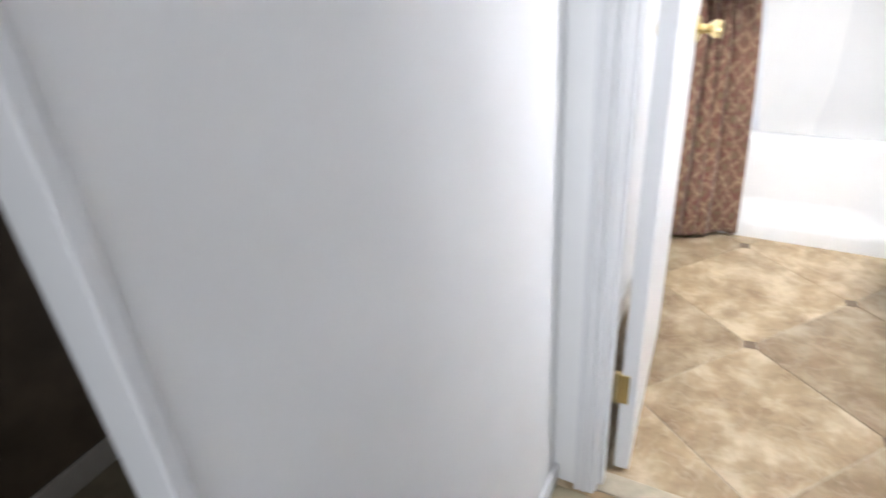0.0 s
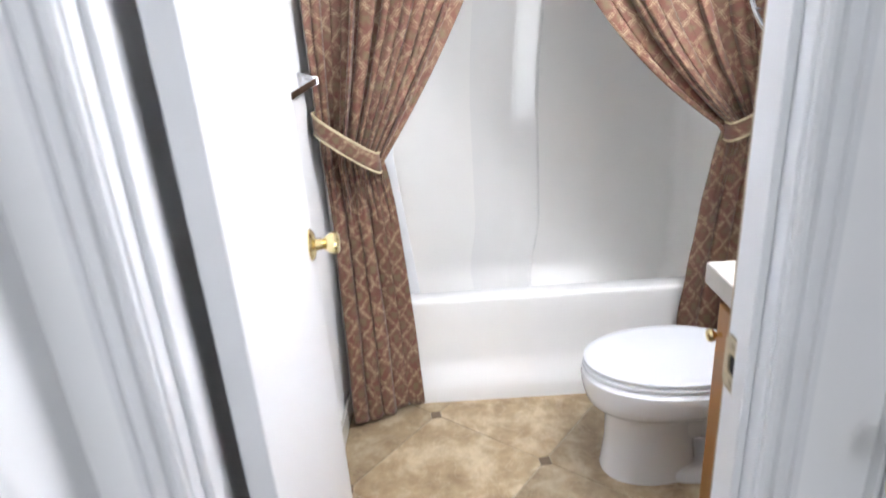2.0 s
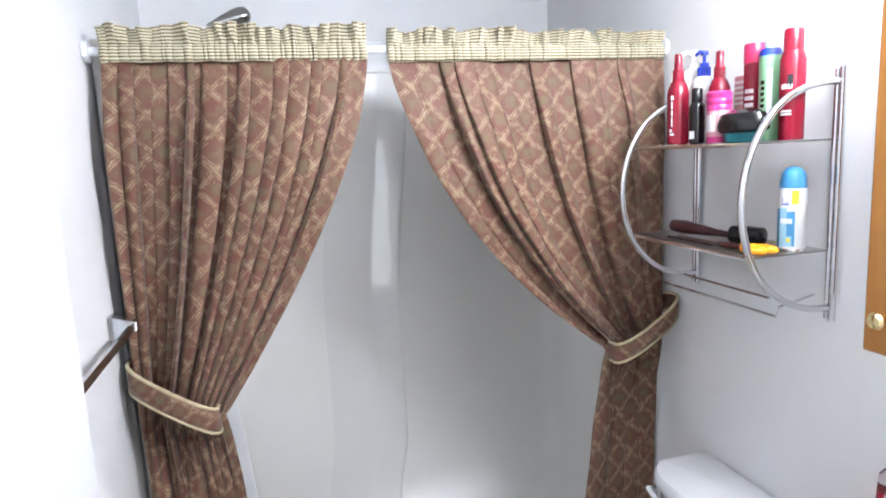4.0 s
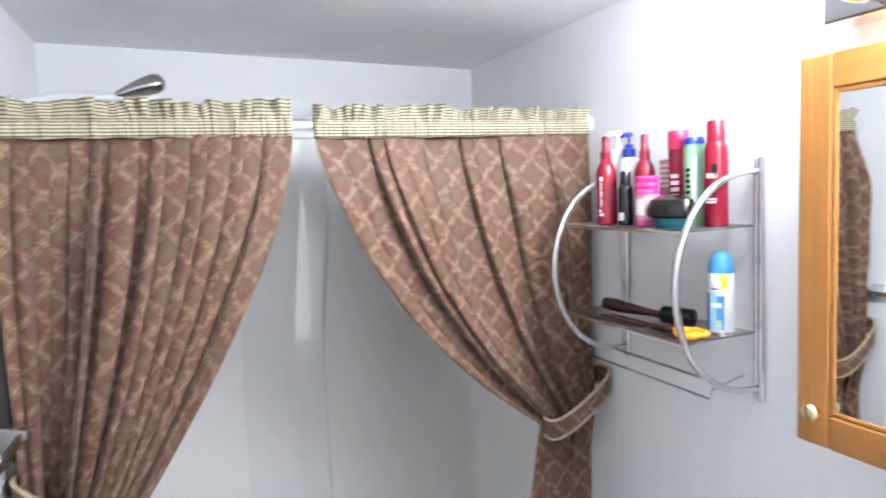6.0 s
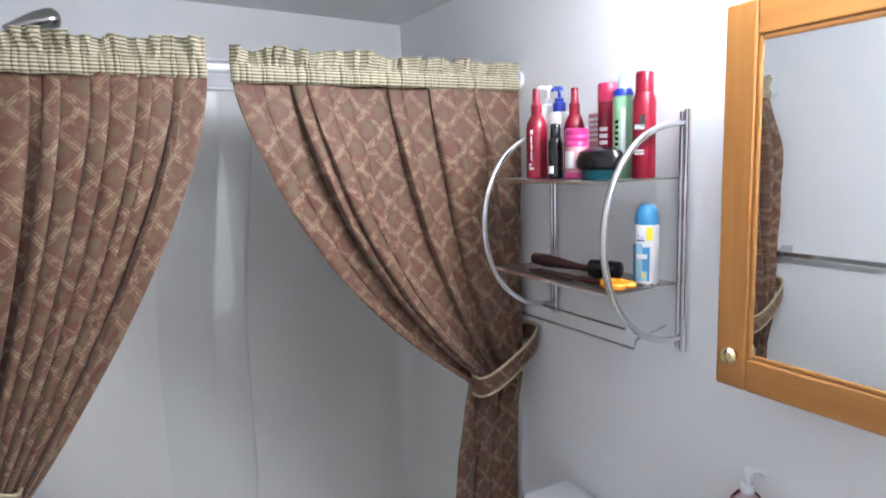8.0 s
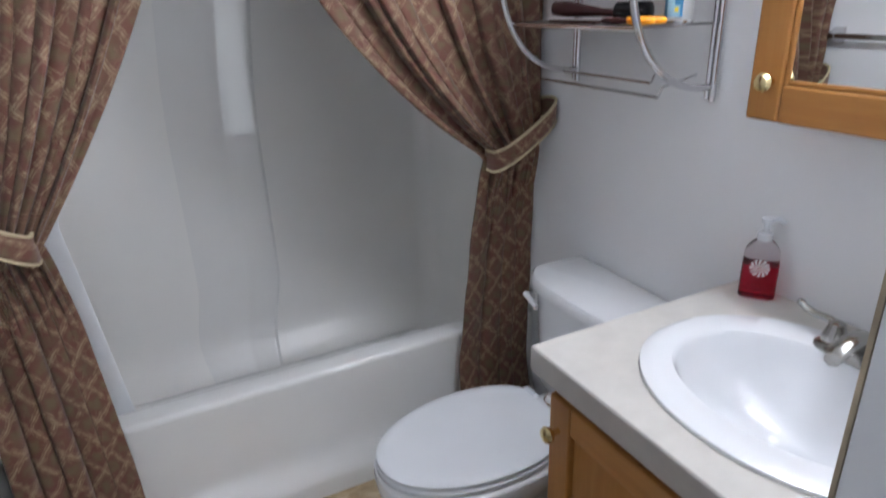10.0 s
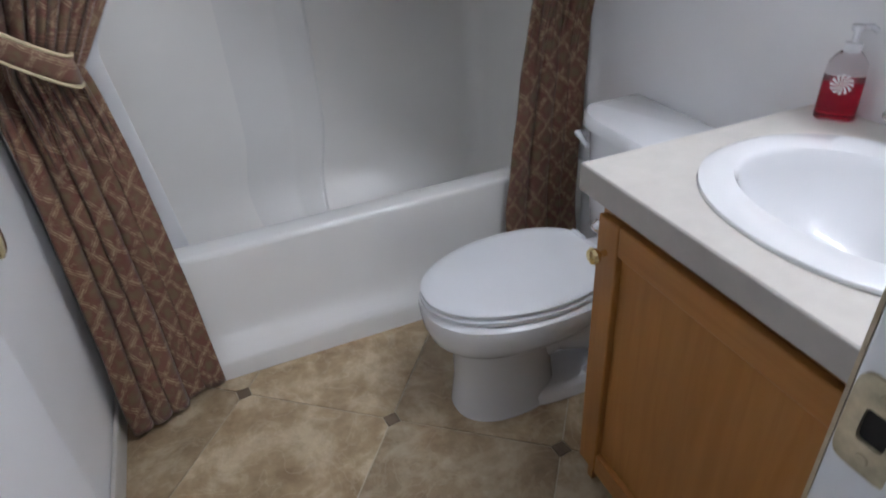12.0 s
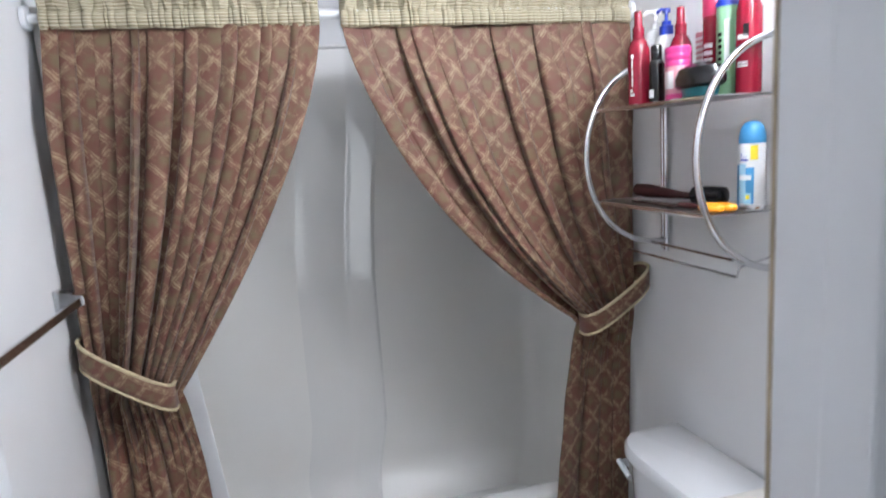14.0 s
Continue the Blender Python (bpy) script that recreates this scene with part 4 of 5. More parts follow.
def build_door_set():
    for name, x0, x1 in (("door_jamb_west", JL - 0.018, JL), ("door_jamb_east", JR, JR + 0.018)):
        tagged(part(name, box(x0, x1, HALL - 0.002, BATH + 0.002, 0, DOORTOP, 0.002), TRIM), "white painted door jamb", "door jamb", kind="structure")
    tagged(part("door_head", box(JL - 0.018, JR + 0.018, HALL - 0.002, BATH + 0.002, DOORTOP, DOORTOP + 0.018, 0.002), TRIM), "white painted door head", "door jamb", kind="structure")
    for name, x0, x1 in (("door_stop_west", JL, JL + 0.01), ("door_stop_east", JR - 0.01, JR)):
        tagged(part(name, box(x0, x1, HALL + 0.02, BATH - 0.037, 0, DOORTOP, 0.002), TRIM), "white door stop", "door stop", kind="structure")
    tagged(part("jamb_edge", box(JR + 0.0005, JR + 0.014, BATH + 0.0022, BATH + 0.005, 0, DOORTOP), RAW), "unpainted brown edge of the door jamb", "door jamb", kind="structure")
    casing("trim_west", HALL, 1, JL - 0.004, JL - 0.052, 0.0, DOORTOP + 0.06, -1)
    casing("trim_east", HALL, 1, JR + 0.004, JR + 0.046, 0.0, DOORTOP + 0.06, -1)
    casing("trim_bath_west", BATH, 1, JL - 0.006, JL - 0.063, 0.0, DOORTOP + 0.06, 1)
    tagged(part("trim_head", box(JL - 0.006, JR + 0.006, HALL - 0.014, HALL - 0.001, DOORTOP + 0.006, DOORTOP + 0.06, 0.003), TRIM), "white head casing", "door casing", kind="structure")
    tagged(part("threshold", box(JL, JR, HALL + 0.002, BATH - 0.02, -0.001, 0.006, 0.002), GROUT), "pale stone-look threshold strip", "threshold", kind="structure")

    door = empty("door_bathroom", "white flat bathroom door standing open against the wall, brass knob", "door")
    # built with its hinge line at the origin, leaf along +y, the visible face at +x
    w, th = 0.615, 0.035
    leaf = part("leaf", box(0.018, 0.018 + th, 0.0, w, 0.012, DOORTOP - 0.005, 0.002), DOOR, door)
    for z in (0.27, 1.75):
        h = part("hinge", box(0.004, 0.036, -0.003, -0.0002, z - 0.042, z + 0.042, 0.0005), BRASS, door, "brass butt hinge")
        part("knuckle", tube([(0.008, 0.002, z - 0.045), (0.008, 0.002, z + 0.045)], 0.006, 10), BRASS, h, smooth=True)
    for side, x in ((1, 0.018 + th), (-1, 0.018)):
        turn = Euler((0, radians(90 * side), 0)).to_matrix().to_4x4()
        k = part("knob", lathe([(0.033, 0), (0.033, 0.003), (0.028, 0.008), (0.013, 0.012), (0.011, 0.026), (0.015, 0.032), (0.021, 0.039), (0.0235, 0.049), (0.0225, 0.056), (0.017, 0.06), (0.002, 0.061)], (x, w - 0.052, 0.955), 28, turn), BRASS, door, "polished brass door knob", True)
    door.matrix_world = Matrix.Translation((JL + 0.004, BATH - 0.004, 0)) @ Matrix.Rotation(radians(4.7), 4, "Z")

    plate = empty("strike_plate", "tarnished brass strike plate on the door jamb", "strike plate")
    sy, sz = BATH - 0.02, 0.99
    bm = bmesh.new()
    ring = []
    for a, b in ((0.019, 0.034), (0.0085, 0.0125)):
        ring.append([bm.verts.new((JR - 0.0025, sy + a * math.copysign(abs(math.cos(q)) ** 0.35, math.cos(q)), sz + b * math.copysign(abs(math.sin(q)) ** 0.35, math.sin(q)))) for q in [2 * math.pi * i / 32 + 0.01 for i in range(32)]])
    for i in range(32):
        j = (i + 1) % 32
        bm.faces.new((ring[0][i], ring[0][j], ring[1][j], ring[1][i]))
    pl = part("plate", bm, STRIKE, plate)
    thicken(pl, 0.003)
    # thin slab on the jamb, coloured as the shade inside the hole
    part("latch_hole", box(JR - 0.0012, JR - 0.0004, sy - 0.009, sy + 0.009, sz - 0.014, sz + 0.014), DARK, plate)
    for dz in (-0.023, 0.023):
        part("screw", lathe([(0.0042, 0), (0.0035, 0.0012), (0.001, 0.0016)], (JR - 0.004, sy, sz + dz), 12, Euler((0, radians(-90), 0)).to_matrix().to_4x4()), STRIKE, plate, smooth=True)

    # closed hall door with a knob at the corner
    hd = empty("door_hall", "closed white flat hall door with a brass knob", "door")
    part("leaf", box(HR + 0.004, HR + 0.039, -2.19, -1.504, 0.012, DOORTOP, 0.002), DOOR, hd)
    part("knob", lathe([(0.018, 0), (0.018, 0.002), (0.014, 0.005), (0.0065, 0.007), (0.0065, 0.014), (0.01, 0.017), (0.0145, 0.022), (0.016, 0.028), (0.0145, 0.034), (0.009, 0.037), (0.001, 0.038)], (HR + 0.004, -1.562, 0.925), 24, Euler((0, radians(-90), 0)).to_matrix().to_4x4()), BRASS, hd, "small brass door knob", True)

    card = empty("door_sign", "small white and pink card hung on the hall door", "sign")
    part("card", box(HR - 0.002, HR + 0.003, -1.76, -1.625, 0.985, 1.17, 0.002), plastic("card_pink", (0.72, 0.62, 0.62), 0.5), card)

    # doorway to the unlit room
    tagged(part("jamb_bedroom", box(HL - 0.052, HL + 0.004, LD0 - 0.018, LD0 - 0.001, 0, DOORTOP, 0.003), TRIM), "white door jamb", "door jamb", kind="structure")
    # baseboards
    tagged(part("baseboard_west", box(LEFT + 0.001, LEFT + 0.013, BATH + 0.01, -0.055, 0.0, 0.075, 0.003), LAMINATE), "beige vinyl baseboard", "baseboard", kind="structure")
    tagged(part("baseboard_east", box(RIGHT - 0.013, RIGHT - 0.001, VY1 + 0.002, -0.055, 0.0, 0.075, 0.003), LAMINATE), "beige vinyl baseboard", "baseboard", kind="structure")
    tagged(part("baseboard_bedroom", box(-2.61 + 0.001, -2.61 + 0.014, -4.2, -1.1, 0, 0.08, 0.004), LAMINATE), "beige baseboard of the unlit room", "baseboard", kind="structure")
    tagged(part("baseboard_hall", box(HL + 0.001, HL + 0.012, LD0 + 0.034, HALL - 0.001, 0, 0.055, 0.003), TRIM), "white hall baseboard", "baseboard", kind="structure")


build_door_set()


def build_towel_bar():
    t = empty("towel_bar", "chrome towel bar fixed to the wall behind the open door", "towel bar")
    z, y0, y1 = 1.208, -0.72, -0.112
    for y in (y0, y1):
        b = part("bracket", loft([[(LEFT + 0.002, y + a * 0.02, z + b * 0.028) for a, b in ((-1, -1), (1, -1), (1, 1), (-1, 1))], [(LEFT + 0.012, y + a * 0.018, z + b * 0.026) for a, b in ((-1, -1), (1, -1), (1, 1), (-1, 1))], [(LEFT + 0.06, y + a * 0.01, z + b * 0.009) for a, b in ((-1, -1), (1, -1), (1, 1), (-1, 1))]]), CHROME, t)
    part("bar", box(LEFT + 0.046, LEFT + 0.056, y0, y1, z - 0.009, z + 0.009, 0.002), CHROME, t)
    return t


build_towel_bar()


def build_shower_head():
    s = empty("wall_shower", "dark chrome shower head on a wall arm above the curtain", "shower")
    part("arm", tube([(LEFT + 0.002, 0.36, 1.93), (LEFT + 0.1, 0.36, 1.955), (LEFT + 0.19, 0.355, 1.955), (LEFT + 0.25, 0.352, 1.953), (LEFT + 0.275, 0.352, 1.962)], 0.011, 12), LID, s, smooth=True)
    axis = Vector((0.125, -0.002, 0.043))
    turn = axis.to_track_quat("Z", "Y").to_matrix().to_4x4()
    part("head", lathe([(r, f * axis.length) for r, f in ((0.004, 0), (0.011, 0.03), (0.016, 0.2), (0.022, 0.42), (0.026, 0.62), (0.027, 0.8), (0.023, 0.92), (0.013, 0.98), (0.002, 1.0))], (LEFT + 0.245, 0.352, 1.957), 28, turn), NICKEL, s, smooth=True)
    part("flange", lathe([(0.03, 0), (0.028, 0.006), (0.012, 0.01)], (LEFT + 0.001, 0.36, 1.93), 20, Euler((0, radians(90), 0)).to_matrix().to_4x4()), CHROME, s, smooth=True)
    return s


build_shower_head()

# ---- wall shelf and what stands on it ----
SY0, SY1, SZ0, SZ1 = -0.625, -0.19, 1.175, 1.70
SH1, SH2, SX = 1.558, 1.328, -0.215


def build_shelf():
    s = empty("wall_shelf", "two-tier chrome bathroom wall shelf with curved side rails", "shelf")
    for y in (SY0, SY1):
        p = part("post", tube([(-0.014, y - 0.006, SZ0), (-0.014, y - 0.006, SZ1)], 0.007, 10), CHROME, s, smooth=True)
        part("post", tube([(-0.014, y + 0.007, SZ0 + 0.004), (-0.014, y + 0.007, SZ1 - 0.004)], 0.006, 10), CHROME, s, smooth=True)
        zc, hz = (SZ0 + SZ1) / 2 - 0.0, (SZ1 - SZ0) / 2 - 0.028
        pts = []
        for k in range(33):
            a = -math.pi / 2 + math.pi * k / 32
            pts.append((-0.016 - 0.228 * math.cos(a) ** 0.85 if math.cos(a) > 0 else -0.016, y, zc + hz * math.sin(a)))
        part("side_rail", tube(pts, 0.0075, 12), CHROME, s, smooth=True)
    for z in (SH1, SH2):
        sh = part("shelf_plate", box(SX, -0.02, SY0 + 0.004, SY1 - 0.004, z - 0.004, z, 0.0015), SHELF, s, "brushed metal shelf plate")
        part("lip", tube([(SX, SY0, z - 0.004), (SX, SY1, z - 0.004)], 0.005, 8), CHROME, sh, smooth=True)
    part("towel_rail", tube([(-0.02, SY0 + 0.035, SZ0 + 0.05), (-0.12, SY0 + 0.028, SZ0 + 0.034), (-0.125, SY0 + 0.03, SZ0 + 0.014), (-0.125, SY1 + 0.0, SZ0 + 0.014)], 0.003, 8), CHROME, s, smooth=True)
    part("towel_rail", tube([(-0.02, SY1 - 0.01, SZ0 + 0.03), (-0.06, SY1 - 0.01, SZ0 + 0.028), (-0.06, SY0 + 0.12, SZ0 + 0.028), (-0.05, SY0 + 0.12, SZ0 + 0.045)], 0.003, 8), CHROME, s, smooth=True)
    return s


build_shelf()


RED = plastic("metallic_red", (0.23, 0.006, 0.022), 0.25)
WHITE = plastic("white_label", (0.75, 0.75, 0.75), 0.4)
BLUE = plastic("blue_plastic", (0.01, 0.035, 0.33), 0.3)
PINK = plastic("pink_plastic", (0.56, 0.04, 0.20), 0.3)
GREEN = plastic("pale_green", (0.22, 0.42, 0.24), 0.3)
CAN = plastic("sky_blue", (0.05, 0.24, 0.46), 0.3)
MIST = plastic("pale_blue", (0.30, 0.55, 0.70), 0.3)
YELLOW = plastic("yellow", (0.80, 0.62, 0.03), 0.4)
ORANGE = plastic("orange_plastic", (0.80, 0.30, 0.01), 0.35)
MAROON = plastic("maroon_gloss", (0.038, 0.007, 0.007), 0.3)
BROWN = plastic("dark_brown", (0.045, 0.018, 0.014), 0.35)
TEAL = plastic("teal_plastic", (0.0, 0.12, 0.15), 0.3)
ROSE = plastic("rose_red", (0.45, 0.02, 0.08), 0.3)
CLEARCAP = plastic("pale_blue_cap", (0.45, 0.55, 0.68), 0.15)
BLUSH = plastic("blush_pink", (0.58, 0.27, 0.30), 0.4)


def band(parent, x, y, r, z0, z1, a0, a1, mat, name="label_patch", label=""):
    """A printed patch that follows a round bottle, between two angles (degrees, 180 looks away from the wall)."""
    n = max(2, int(abs(a1 - a0) / 12))
    rows = [[(x + (r + 0.0008) * math.cos(radians(a0 + (a1 - a0) * k / n)), y + (r + 0.0008) * math.sin(radians(a0 + (a1 - a0) * k / n)), z) for k in range(n + 1)] for z in (z0, z1)]
    return part(name, loft(rows, closed=False), mat, parent, label, True)


def bottle(name, label, category, x, y, z, profile, mat, extras=()):
    """A turned container; extras are further turned parts: name, profile, material."""
    b = empty(name, label, category)
    b.location = (x, y, z)
    part("body", lathe(profile, (0, 0, 0), 26), mat, b, smooth=True)
    for n, prof, m in extras:
        part(n, lathe(prof, (0, 0, 0), 22), m, b, smooth=True)
    return b


def pump(parent, z, mat, size=1.0, way=180):
    h = part("pump", lathe([(0.011 * size, z), (0.011 * size, z + 0.012 * size), (0.004 * size, z + 0.014 * size), (0.004 * size, z + 0.03 * size), (0.01 * size, z + 0.031 * size), (0.009 * size, z + 0.042 * size), (0.001, z + 0.043 * size)], seg=16), mat, parent, smooth=True)
    c, s = math.cos(radians(way)), math.sin(radians(way))
    part("nozzle", tube([(0, 0, z + 0.037 * size), (0.02 * size * c, 0.02 * size * s, z + 0.038 * size), (0.034 * size * c, 0.034 * size * s, z + 0.03 * size)], 0.0045 * size, 8), mat, h, smooth=True)
    return h


def build_toiletries():
    z = SH1 + 0.0005
    spray = [(0.022, 0), (0.0255, 0.003), (0.0255, 0.118), (0.0235, 0.132), (0.0175, 0.146), (0.0125, 0.153)]
    cap = [(0.0132, 0.153), (0.0132, 0.176), (0.0098, 0.18), (0.0085, 0.214), (0.001, 0.216)]
    A = (115, 245)
    b = bottle("spray_bottle", "red hair spray bottle with tapered cap on the upper shelf", "bottle", -0.165, -0.312, z, spray, RED, [("cap", cap, RED)])
    for k, (h, a0, a1) in enumerate(((0.005, 188, 214), (0.007, 188, 203), (0.022, 199, 206), (0.014, 199, 207), (0.018, 198, 206), (0.01, 196, 212))):
        band(b, 0, 0, 0.0255, (0.022, 0.03, 0.043, 0.068, 0.085, 0.106)[k], (0.022, 0.03, 0.043, 0.068, 0.085, 0.106)[k] + h, a0, a1, WHITE)
    b = bottle("lotion_bottle", "white lotion bottle with pump top", "bottle", -0.06, -0.225, z, [(0.026, 0), (0.029, 0.004), (0.029, 0.168), (0.024, 0.183), (0.012, 0.188)], WHITE)
    pump(b, 0.188, WHITE, 1.1)
    b = bottle("lotion_bottle", "white lotion bottle with blue pump top", "bottle", -0.07, -0.283, z, [(0.026, 0), (0.029, 0.004), (0.029, 0.145), (0.022, 0.16), (0.013, 0.166)], WHITE, [("collar", [(0.0165, 0.16), (0.0165, 0.185), (0.012, 0.187)], BLUE)])
    pump(b, 0.184, BLUE, 1.0, 200)
    b = bottle("small_bottle", "small black bottle with white label print", "bottle", -0.165, -0.383, z, [(0.014, 0), (0.017, 0.003), (0.017, 0.085), (0.013, 0.094), (0.0105, 0.096)], BLACK, [("cap", [(0.012, 0.096), (0.012, 0.124), (0.010, 0.127), (0.001, 0.128)], BLACK)])
    band(b, 0, 0, 0.017, 0.012, 0.03, 165, 215, WHITE)
    b = bottle("spray_bottle", "red hair spray bottle with pointed cap at the back", "bottle", -0.08, -0.352, z, spray, RED, [("cap", cap, RED)])
    b = bottle("jar", "pink plastic canister with ribbed pink lid", "jar", -0.155, -0.446, z, [(0.024, 0), (0.026, 0.003), (0.026, 0.07), (0.024, 0.073)], BLUSH, [("lid", [(0.027, 0.072), (0.027, 0.082), (0.0255, 0.084), (0.027, 0.086), (0.027, 0.096), (0.0255, 0.098), (0.027, 0.1), (0.027, 0.11), (0.024, 0.113), (0.001, 0.113)], PINK), ("foot", [(0.0265, 0.001), (0.0268, 0.014), (0.024, 0.015)], PINK)])
    band(b, 0, 0, 0.0262, 0.025, 0.062, 150, 215, WHITE)
    b = empty("product_box", "pale pink striped carton standing at the wall", "box")
    part("carton", box(-0.065, -0.03, -0.425, -0.385, z, z + 0.15, 0.001), BLUSH, b)
    for k in range(5):
        part("stripe", box(-0.0658, -0.0652, -0.423, -0.387, z + 0.085 + 0.012 * k, z + 0.091 + 0.012 * k), WHITE, b)
    b = bottle("tube_bottle", "red and pink hair product bottle standing on its cap", "bottle", -0.08, -0.465, z, [(0.019, 0), (0.021, 0.003), (0.022, 0.165), (0.021, 0.17)], RED, [("cap", [(0.023, 0.17), (0.023, 0.208), (0.021, 0.212), (0.001, 0.212)], ROSE)])
    for k in range(4):
        band(b, 0, 0, 0.0215, 0.06 + 0.015 * k, 0.069 + 0.015 * k, 170, 225, WHITE)
    b = bottle("spray_can", "pale green aerosol can with clear blue cap", "spray can", -0.10, -0.532, z, [(0.02, 0), (0.0215, 0.003), (0.0215, 0.175), (0.017, 0.188), (0.013, 0.19)], GREEN, [("collar", [(0.0222, 0.176), (0.0222, 0.183), (0.0175, 0.191), (0.001, 0.193)], BLUE), ("cap", [(0.0115, 0.192), (0.011, 0.205), (0.008, 0.222), (0.001, 0.224)], CLEARCAP)])
    for k in range(5):
        band(b, 0, 0, 0.0215, 0.07 + 0.012 * k, 0.077 + 0.012 * k, 176 + 3 * (k % 2), 200, BLACK)
    band(b, 0, 0, 0.0215, 0.05, 0.15, 214, 240, WHITE)
    b = bottle("spray_can", "tall metallic red hair spray can with red cap", "spray can", -0.10, -0.592, z, [(0.022, 0), (0.024, 0.003), (0.024, 0.16), (0.019, 0.176), (0.015, 0.178)], RED, [("cap", [(0.0185, 0.176), (0.0185, 0.215), (0.016, 0.22), (0.001, 0.22)], RED)])
    for k in range(3):
        band(b, 0, 0, 0.024, 0.05 + 0.006 * k + (0.04 if k == 2 else 0), 0.054 + 0.006 * k + (0.045 if k == 2 else 0), 175, 225, WHITE)
    band(b, 0, 0, 0.024, 0.105, 0.13, 205, 228, BLACK)
    # the round hand brush lying on its side in front
    b = empty("hair_brush", "black oval palm brush with teal base lying on the shelf", "hair brush")
    part("back", loft([oval(-0.16, -0.525, z + 0.02, 0.03, 0.056, 32), oval(-0.16, -0.525, z + 0.026, 0.037, 0.065, 32), oval(-0.16, -0.525, z + 0.04, 0.038, 0.066, 32), oval(-0.16, -0.525, z + 0.06, 0.031, 0.056, 32), oval(-0.16, -0.525, z + 0.069, 0.014, 0.03, 32)]), BLACK, b, smooth=True)
    part("base", loft([oval(-0.16, -0.525, z, 0.024, 0.046, 28), oval(-0.16, -0.525, z + 0.02, 0.027, 0.05, 28)]), TEAL, b, "teal base", True)

    z = SH2 + 0.0005
    b = bottle("air_freshener", "blue and white air freshener aerosol can with yellow corner", "spray can", -0.09, -0.594, z, [(0.024, 0), (0.0265, 0.003), (0.0265, 0.128), (0.0245, 0.133)], WHITE, [("cap", [(0.0255, 0.132), (0.0255, 0.145), (0.022, 0.162), (0.015, 0.172), (0.006, 0.176), (0.001, 0.176)], CAN), ("rim", [(0.0262, 0.0), (0.0272, 0.002), (0.0272, 0.006), (0.026, 0.007)], CHROME)])
    for k, (lo, hi, a0, a1, mat) in enumerate(((0.004, 0.09, 135, 172, CAN), (0.012, 0.092, 172, 205, MIST), (0.012, 0.085, 205, 236, CAN), (0.1, 0.128, 222, 250, YELLOW), (0.012, 0.034, 200, 226, MIST), (0.022, 0.03, 206, 220, YELLOW), (0.06, 0.07, 178, 226, WHITE), (0.098, 0.101, 182, 214, BLUE), (0.101, 0.114, 186, 189, BLUE), (0.101, 0.11, 197, 199, BLUE), (0.101, 0.108, 206, 208, BLUE))):
        band(b, 0, 0, 0.0266 + 0.0003 * k, lo, hi, a0, a1, mat)
    # brushes, comb and scissors
    b = empty("hair_brush", "maroon handled round hair brush lying on the lower shelf", "hair brush")
    def along(p0, p1, prof):
        p0, p1 = Vector(p0), Vector(p1)
        q = (p1 - p0).to_track_quat("Z", "Y").to_matrix().to_4x4()
        return lathe([(r, f * (p1 - p0).length) for r, f in prof], p0, 18, q)
    part("handle", along((-0.165, -0.29, z + 0.03), (-0.12, -0.45, z + 0.018), [(0.004, 0), (0.0145, 0.03), (0.0165, 0.25), (0.013, 0.5), (0.008, 0.8), (0.008, 1.0)]), MAROON, b, smooth=True)
    part("bristle_head", along((-0.12, -0.45, z + 0.021), (-0.10, -0.53, z + 0.022), [(0.008, 0), (0.02, 0.06), (0.021, 0.5), (0.02, 0.94), (0.006, 1.0)]), BLACK, b, "black bristles", True)
    b = empty("comb", "dark brown comb lying on the lower shelf", "comb")
    part("spine", box(-0.185, -0.175, -0.46, -0.30, z, z + 0.006, 0.002), BROWN, b)
    teeth = bmesh.new()
    for k in range(30):
        box(-0.175, -0.155, -0.455 + k * 0.005, -0.4525 + k * 0.005, z + 0.001, z + 0.0045, bm=teeth)
    part("teeth", teeth, BROWN, b)
    b = empty("hair_clip", "dark red plastic hair clip lying on the lower shelf", "hair clip")
    part("clip", along((-0.175, -0.47, z + 0.007), (-0.175, -0.55, z + 0.007), [(0.002, 0), (0.006, 0.1), (0.007, 0.6), (0.003, 1.0)]), MAROON, b, smooth=True)
    b = empty("scissors", "scissors with orange plastic handles lying on the lower shelf", "scissors")
    for dx, a in ((-0.018, 0), (0.012, 1)):
        cx, cy = -0.165 + dx, -0.59
        part("handle", tube([(cx + 0.013 * math.cos(t), cy + 0.026 * math.sin(t), z + 0.009) for t in [2 * math.pi * k / 24 for k in range(24)]], 0.0065, 8, True), ORANGE, b, "orange finger loop", True)
        part("shank", tube([(cx + (0.004 if a else 0.006), cy + 0.024, z + 0.009), (-0.165 + dx * 0.2, -0.54, z + 0.008)], 0.0065, 8), ORANGE, b, smooth=True)
    part("blade", box(-0.172, -0.160, -0.542, -0.46, z + 0.004, z + 0.006), CHROME, b)


build_toiletries()


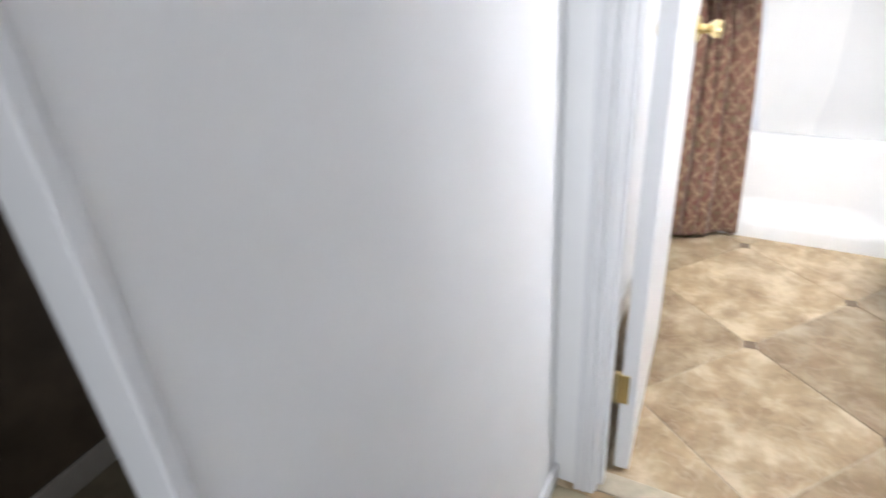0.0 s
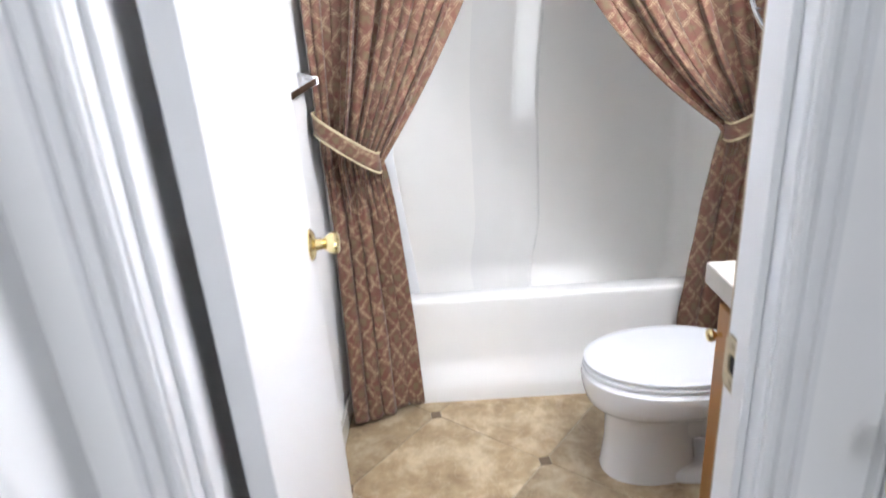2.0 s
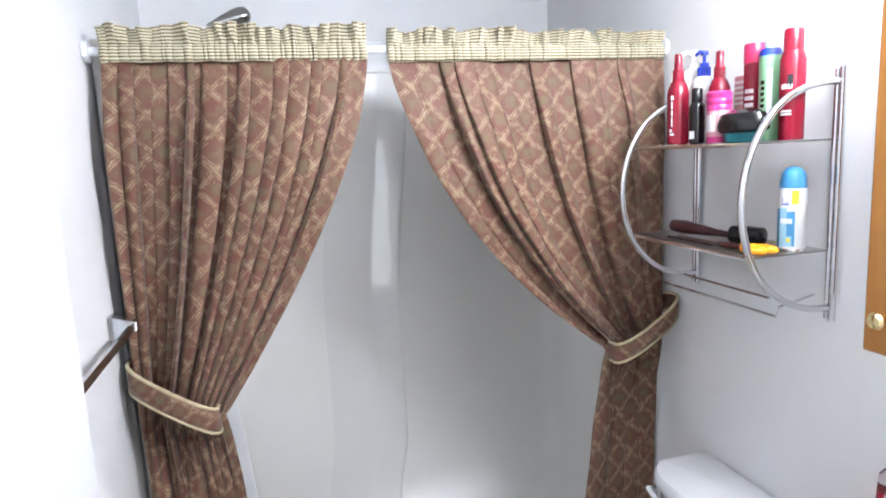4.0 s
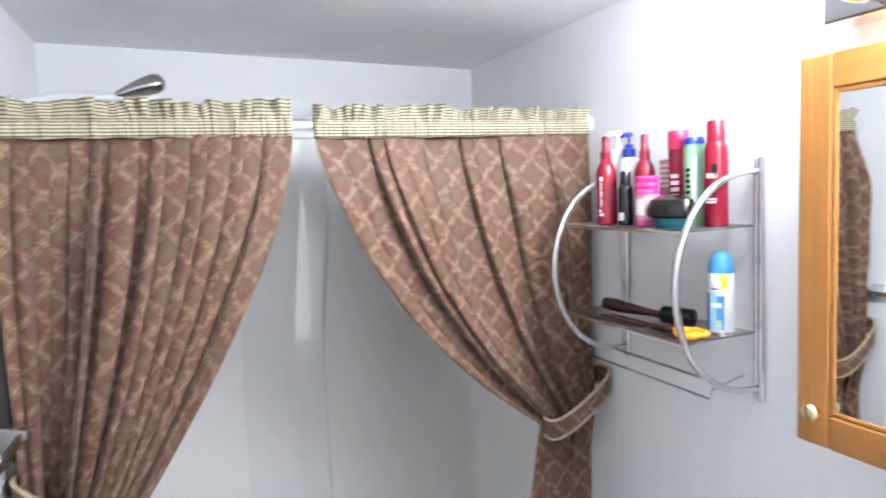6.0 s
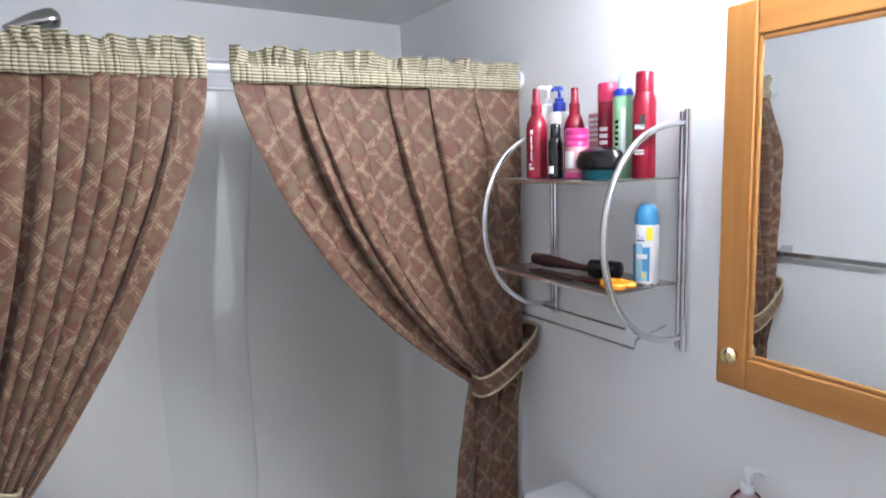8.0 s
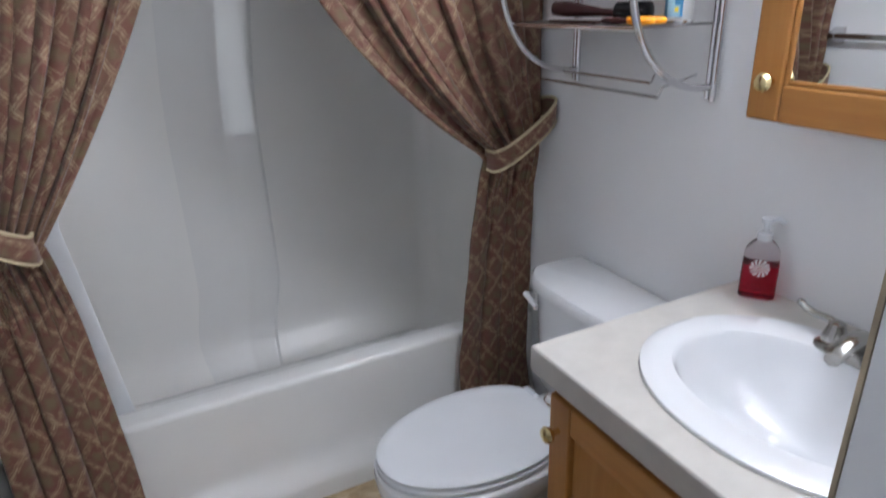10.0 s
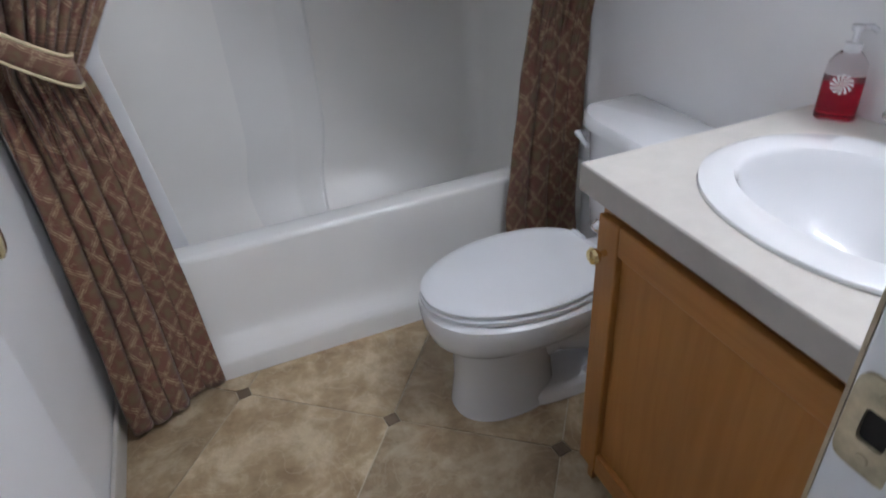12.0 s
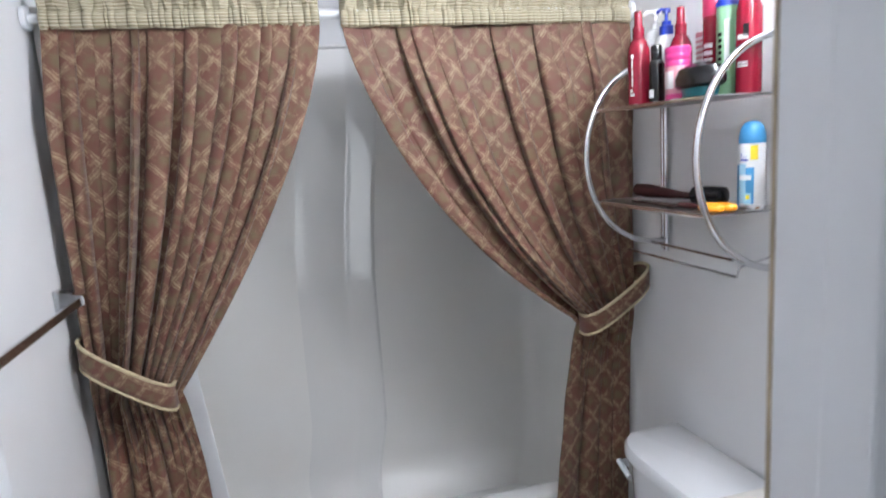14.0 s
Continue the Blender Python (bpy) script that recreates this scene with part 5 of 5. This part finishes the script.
def build_soap():
    s = empty("soap_bottle", "clear pump bottle half full of red liquid soap with peppermint label", "soap bottle")
    glass, liquid = clear("clear_plastic", (0.9, 0.89, 0.91), 0.12, 1.3), clear("red_soap", (0.72, 0.03, 0.07), 0.08, 1.2)
    # built round the origin with its broad face towards -x, then turned to the basin
    part("body", loft([oval(0, 0, 0, 0.02, 0.029, 32, 4), oval(0, 0, 0.004, 0.024, 0.033, 32, 4), oval(0, 0, 0.07, 0.0235, 0.0325, 32, 4), oval(0, 0, 0.098, 0.022, 0.03, 32, 3.5), oval(0, 0, 0.112, 0.017, 0.021, 32, 2.5), oval(0, 0, 0.12, 0.013, 0.013, 32)]), glass, s, smooth=True)
    part("soap", loft([oval(0, 0, 0.004, 0.0185, 0.0275, 32, 4), oval(0, 0, 0.007, 0.0222, 0.0312, 32, 4), oval(0, 0, 0.07, 0.0217, 0.0307, 32, 4)]), liquid, s, "red liquid soap", True)
    bm = bmesh.new()
    c = bm.verts.new((-0.0255, 0.002, 0.068))
    for k in range(12):
        a0, a1 = 2 * math.pi * k / 12, 2 * math.pi * (k + 0.6) / 12
        bm.faces.new([c] + [bm.verts.new((-0.0255, 0.002 + r * math.cos(a + w), 0.068 + r * math.sin(a + w))) for r, a, w in ((0.010, a0, 0.15), (0.018, a0, 0.4), (0.018, a1, 0.4), (0.010, a1, 0.15))])
    part("label_swirl", bm, WHITE, s, "white peppermint swirl")
    part("pump", lathe([(0.014, 0.118), (0.014, 0.132), (0.005, 0.134), (0.005, 0.152), (0.010, 0.153), (0.010, 0.162), (0.001, 0.163)], (0, 0, 0), 18), LID, s, smooth=True)
    part("nozzle", tube([(0, 0, 0.158), (0.01, -0.02, 0.158), (0.014, -0.03, 0.15)], 0.005, 8), LID, s, smooth=True)
    s.matrix_world = Matrix.Translation((-0.044, -0.82, VTOP + 0.0008)) @ Matrix.Rotation(radians(38), 4, "Z")


build_soap()

# ---- floor tiles ----
def build_tiles():
    pitch, ang = 0.45, radians(-38.0)
    e1, e2 = Vector((math.cos(ang), math.sin(ang))), Vector((-math.sin(ang), math.cos(ang)))
    o = Vector((-0.841, -0.403))
    tx0, tx1, ty0, ty1 = LEFT, RIGHT, HALL - 0.02, 0.0
    cut, gap = 0.026, 0.0018
    rnd = random.Random(4)

    def clip(poly):
        for ax, lim, sign in ((0, tx0, 1), (0, tx1, -1), (1, ty0, 1), (1, ty1, -1)):
            out = []
            for p, q in zip(poly, poly[1:] + poly[:1]):
                dp, dq = sign * (p[ax] - lim), sign * (q[ax] - lim)
                if dp >= 0:
                    out.append(p)
                if dp * dq < 0:
                    out.append(p + (q - p) * (dp / (dp - dq)))
            poly = out
            if len(poly) < 3:
                return []
        return poly

    def slab(name, poly, h, mat):
        poly = clip(poly)
        if len(poly) < 3:
            return None
        c = sum(poly, Vector((0, 0))) / len(poly)
        inner = [c + (p - c) * (1 - 0.0012 / max((p - c).length, 0.01)) for p in poly]
        bm = loft([[(p.x, p.y, -0.003) for p in poly], [(p.x, p.y, h - 0.0006) for p in poly], [(p.x, p.y, h) for p in inner]])
        return part(name, bm, mat, floor)

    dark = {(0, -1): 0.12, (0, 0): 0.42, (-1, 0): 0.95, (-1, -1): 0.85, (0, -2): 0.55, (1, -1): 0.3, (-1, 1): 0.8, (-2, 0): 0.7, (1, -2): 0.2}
    for i in range(-5, 6):
        for j in range(-5, 6):
            a = o + e1 * pitch * i + e2 * pitch * j
            x, y = e1, e2
            g, k, p = gap, cut, pitch
            poly = [a + x * k + y * g, a + x * (p - k) + y * g, a + x * (p - g) + y * k, a + x * (p - g) + y * (p - k), a + x * (p - k) + y * (p - g), a + x * k + y * (p - g), a + x * g + y * (p - k), a + x * g + y * k]
            t = slab("tile", poly, 0.0, TILE)
            if t:
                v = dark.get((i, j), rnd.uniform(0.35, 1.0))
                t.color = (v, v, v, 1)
            q = cut - 0.0012
            slab("insert", [a + x * q, a + y * q, a - x * q, a - y * q], 0.0, INSERT)


build_tiles()
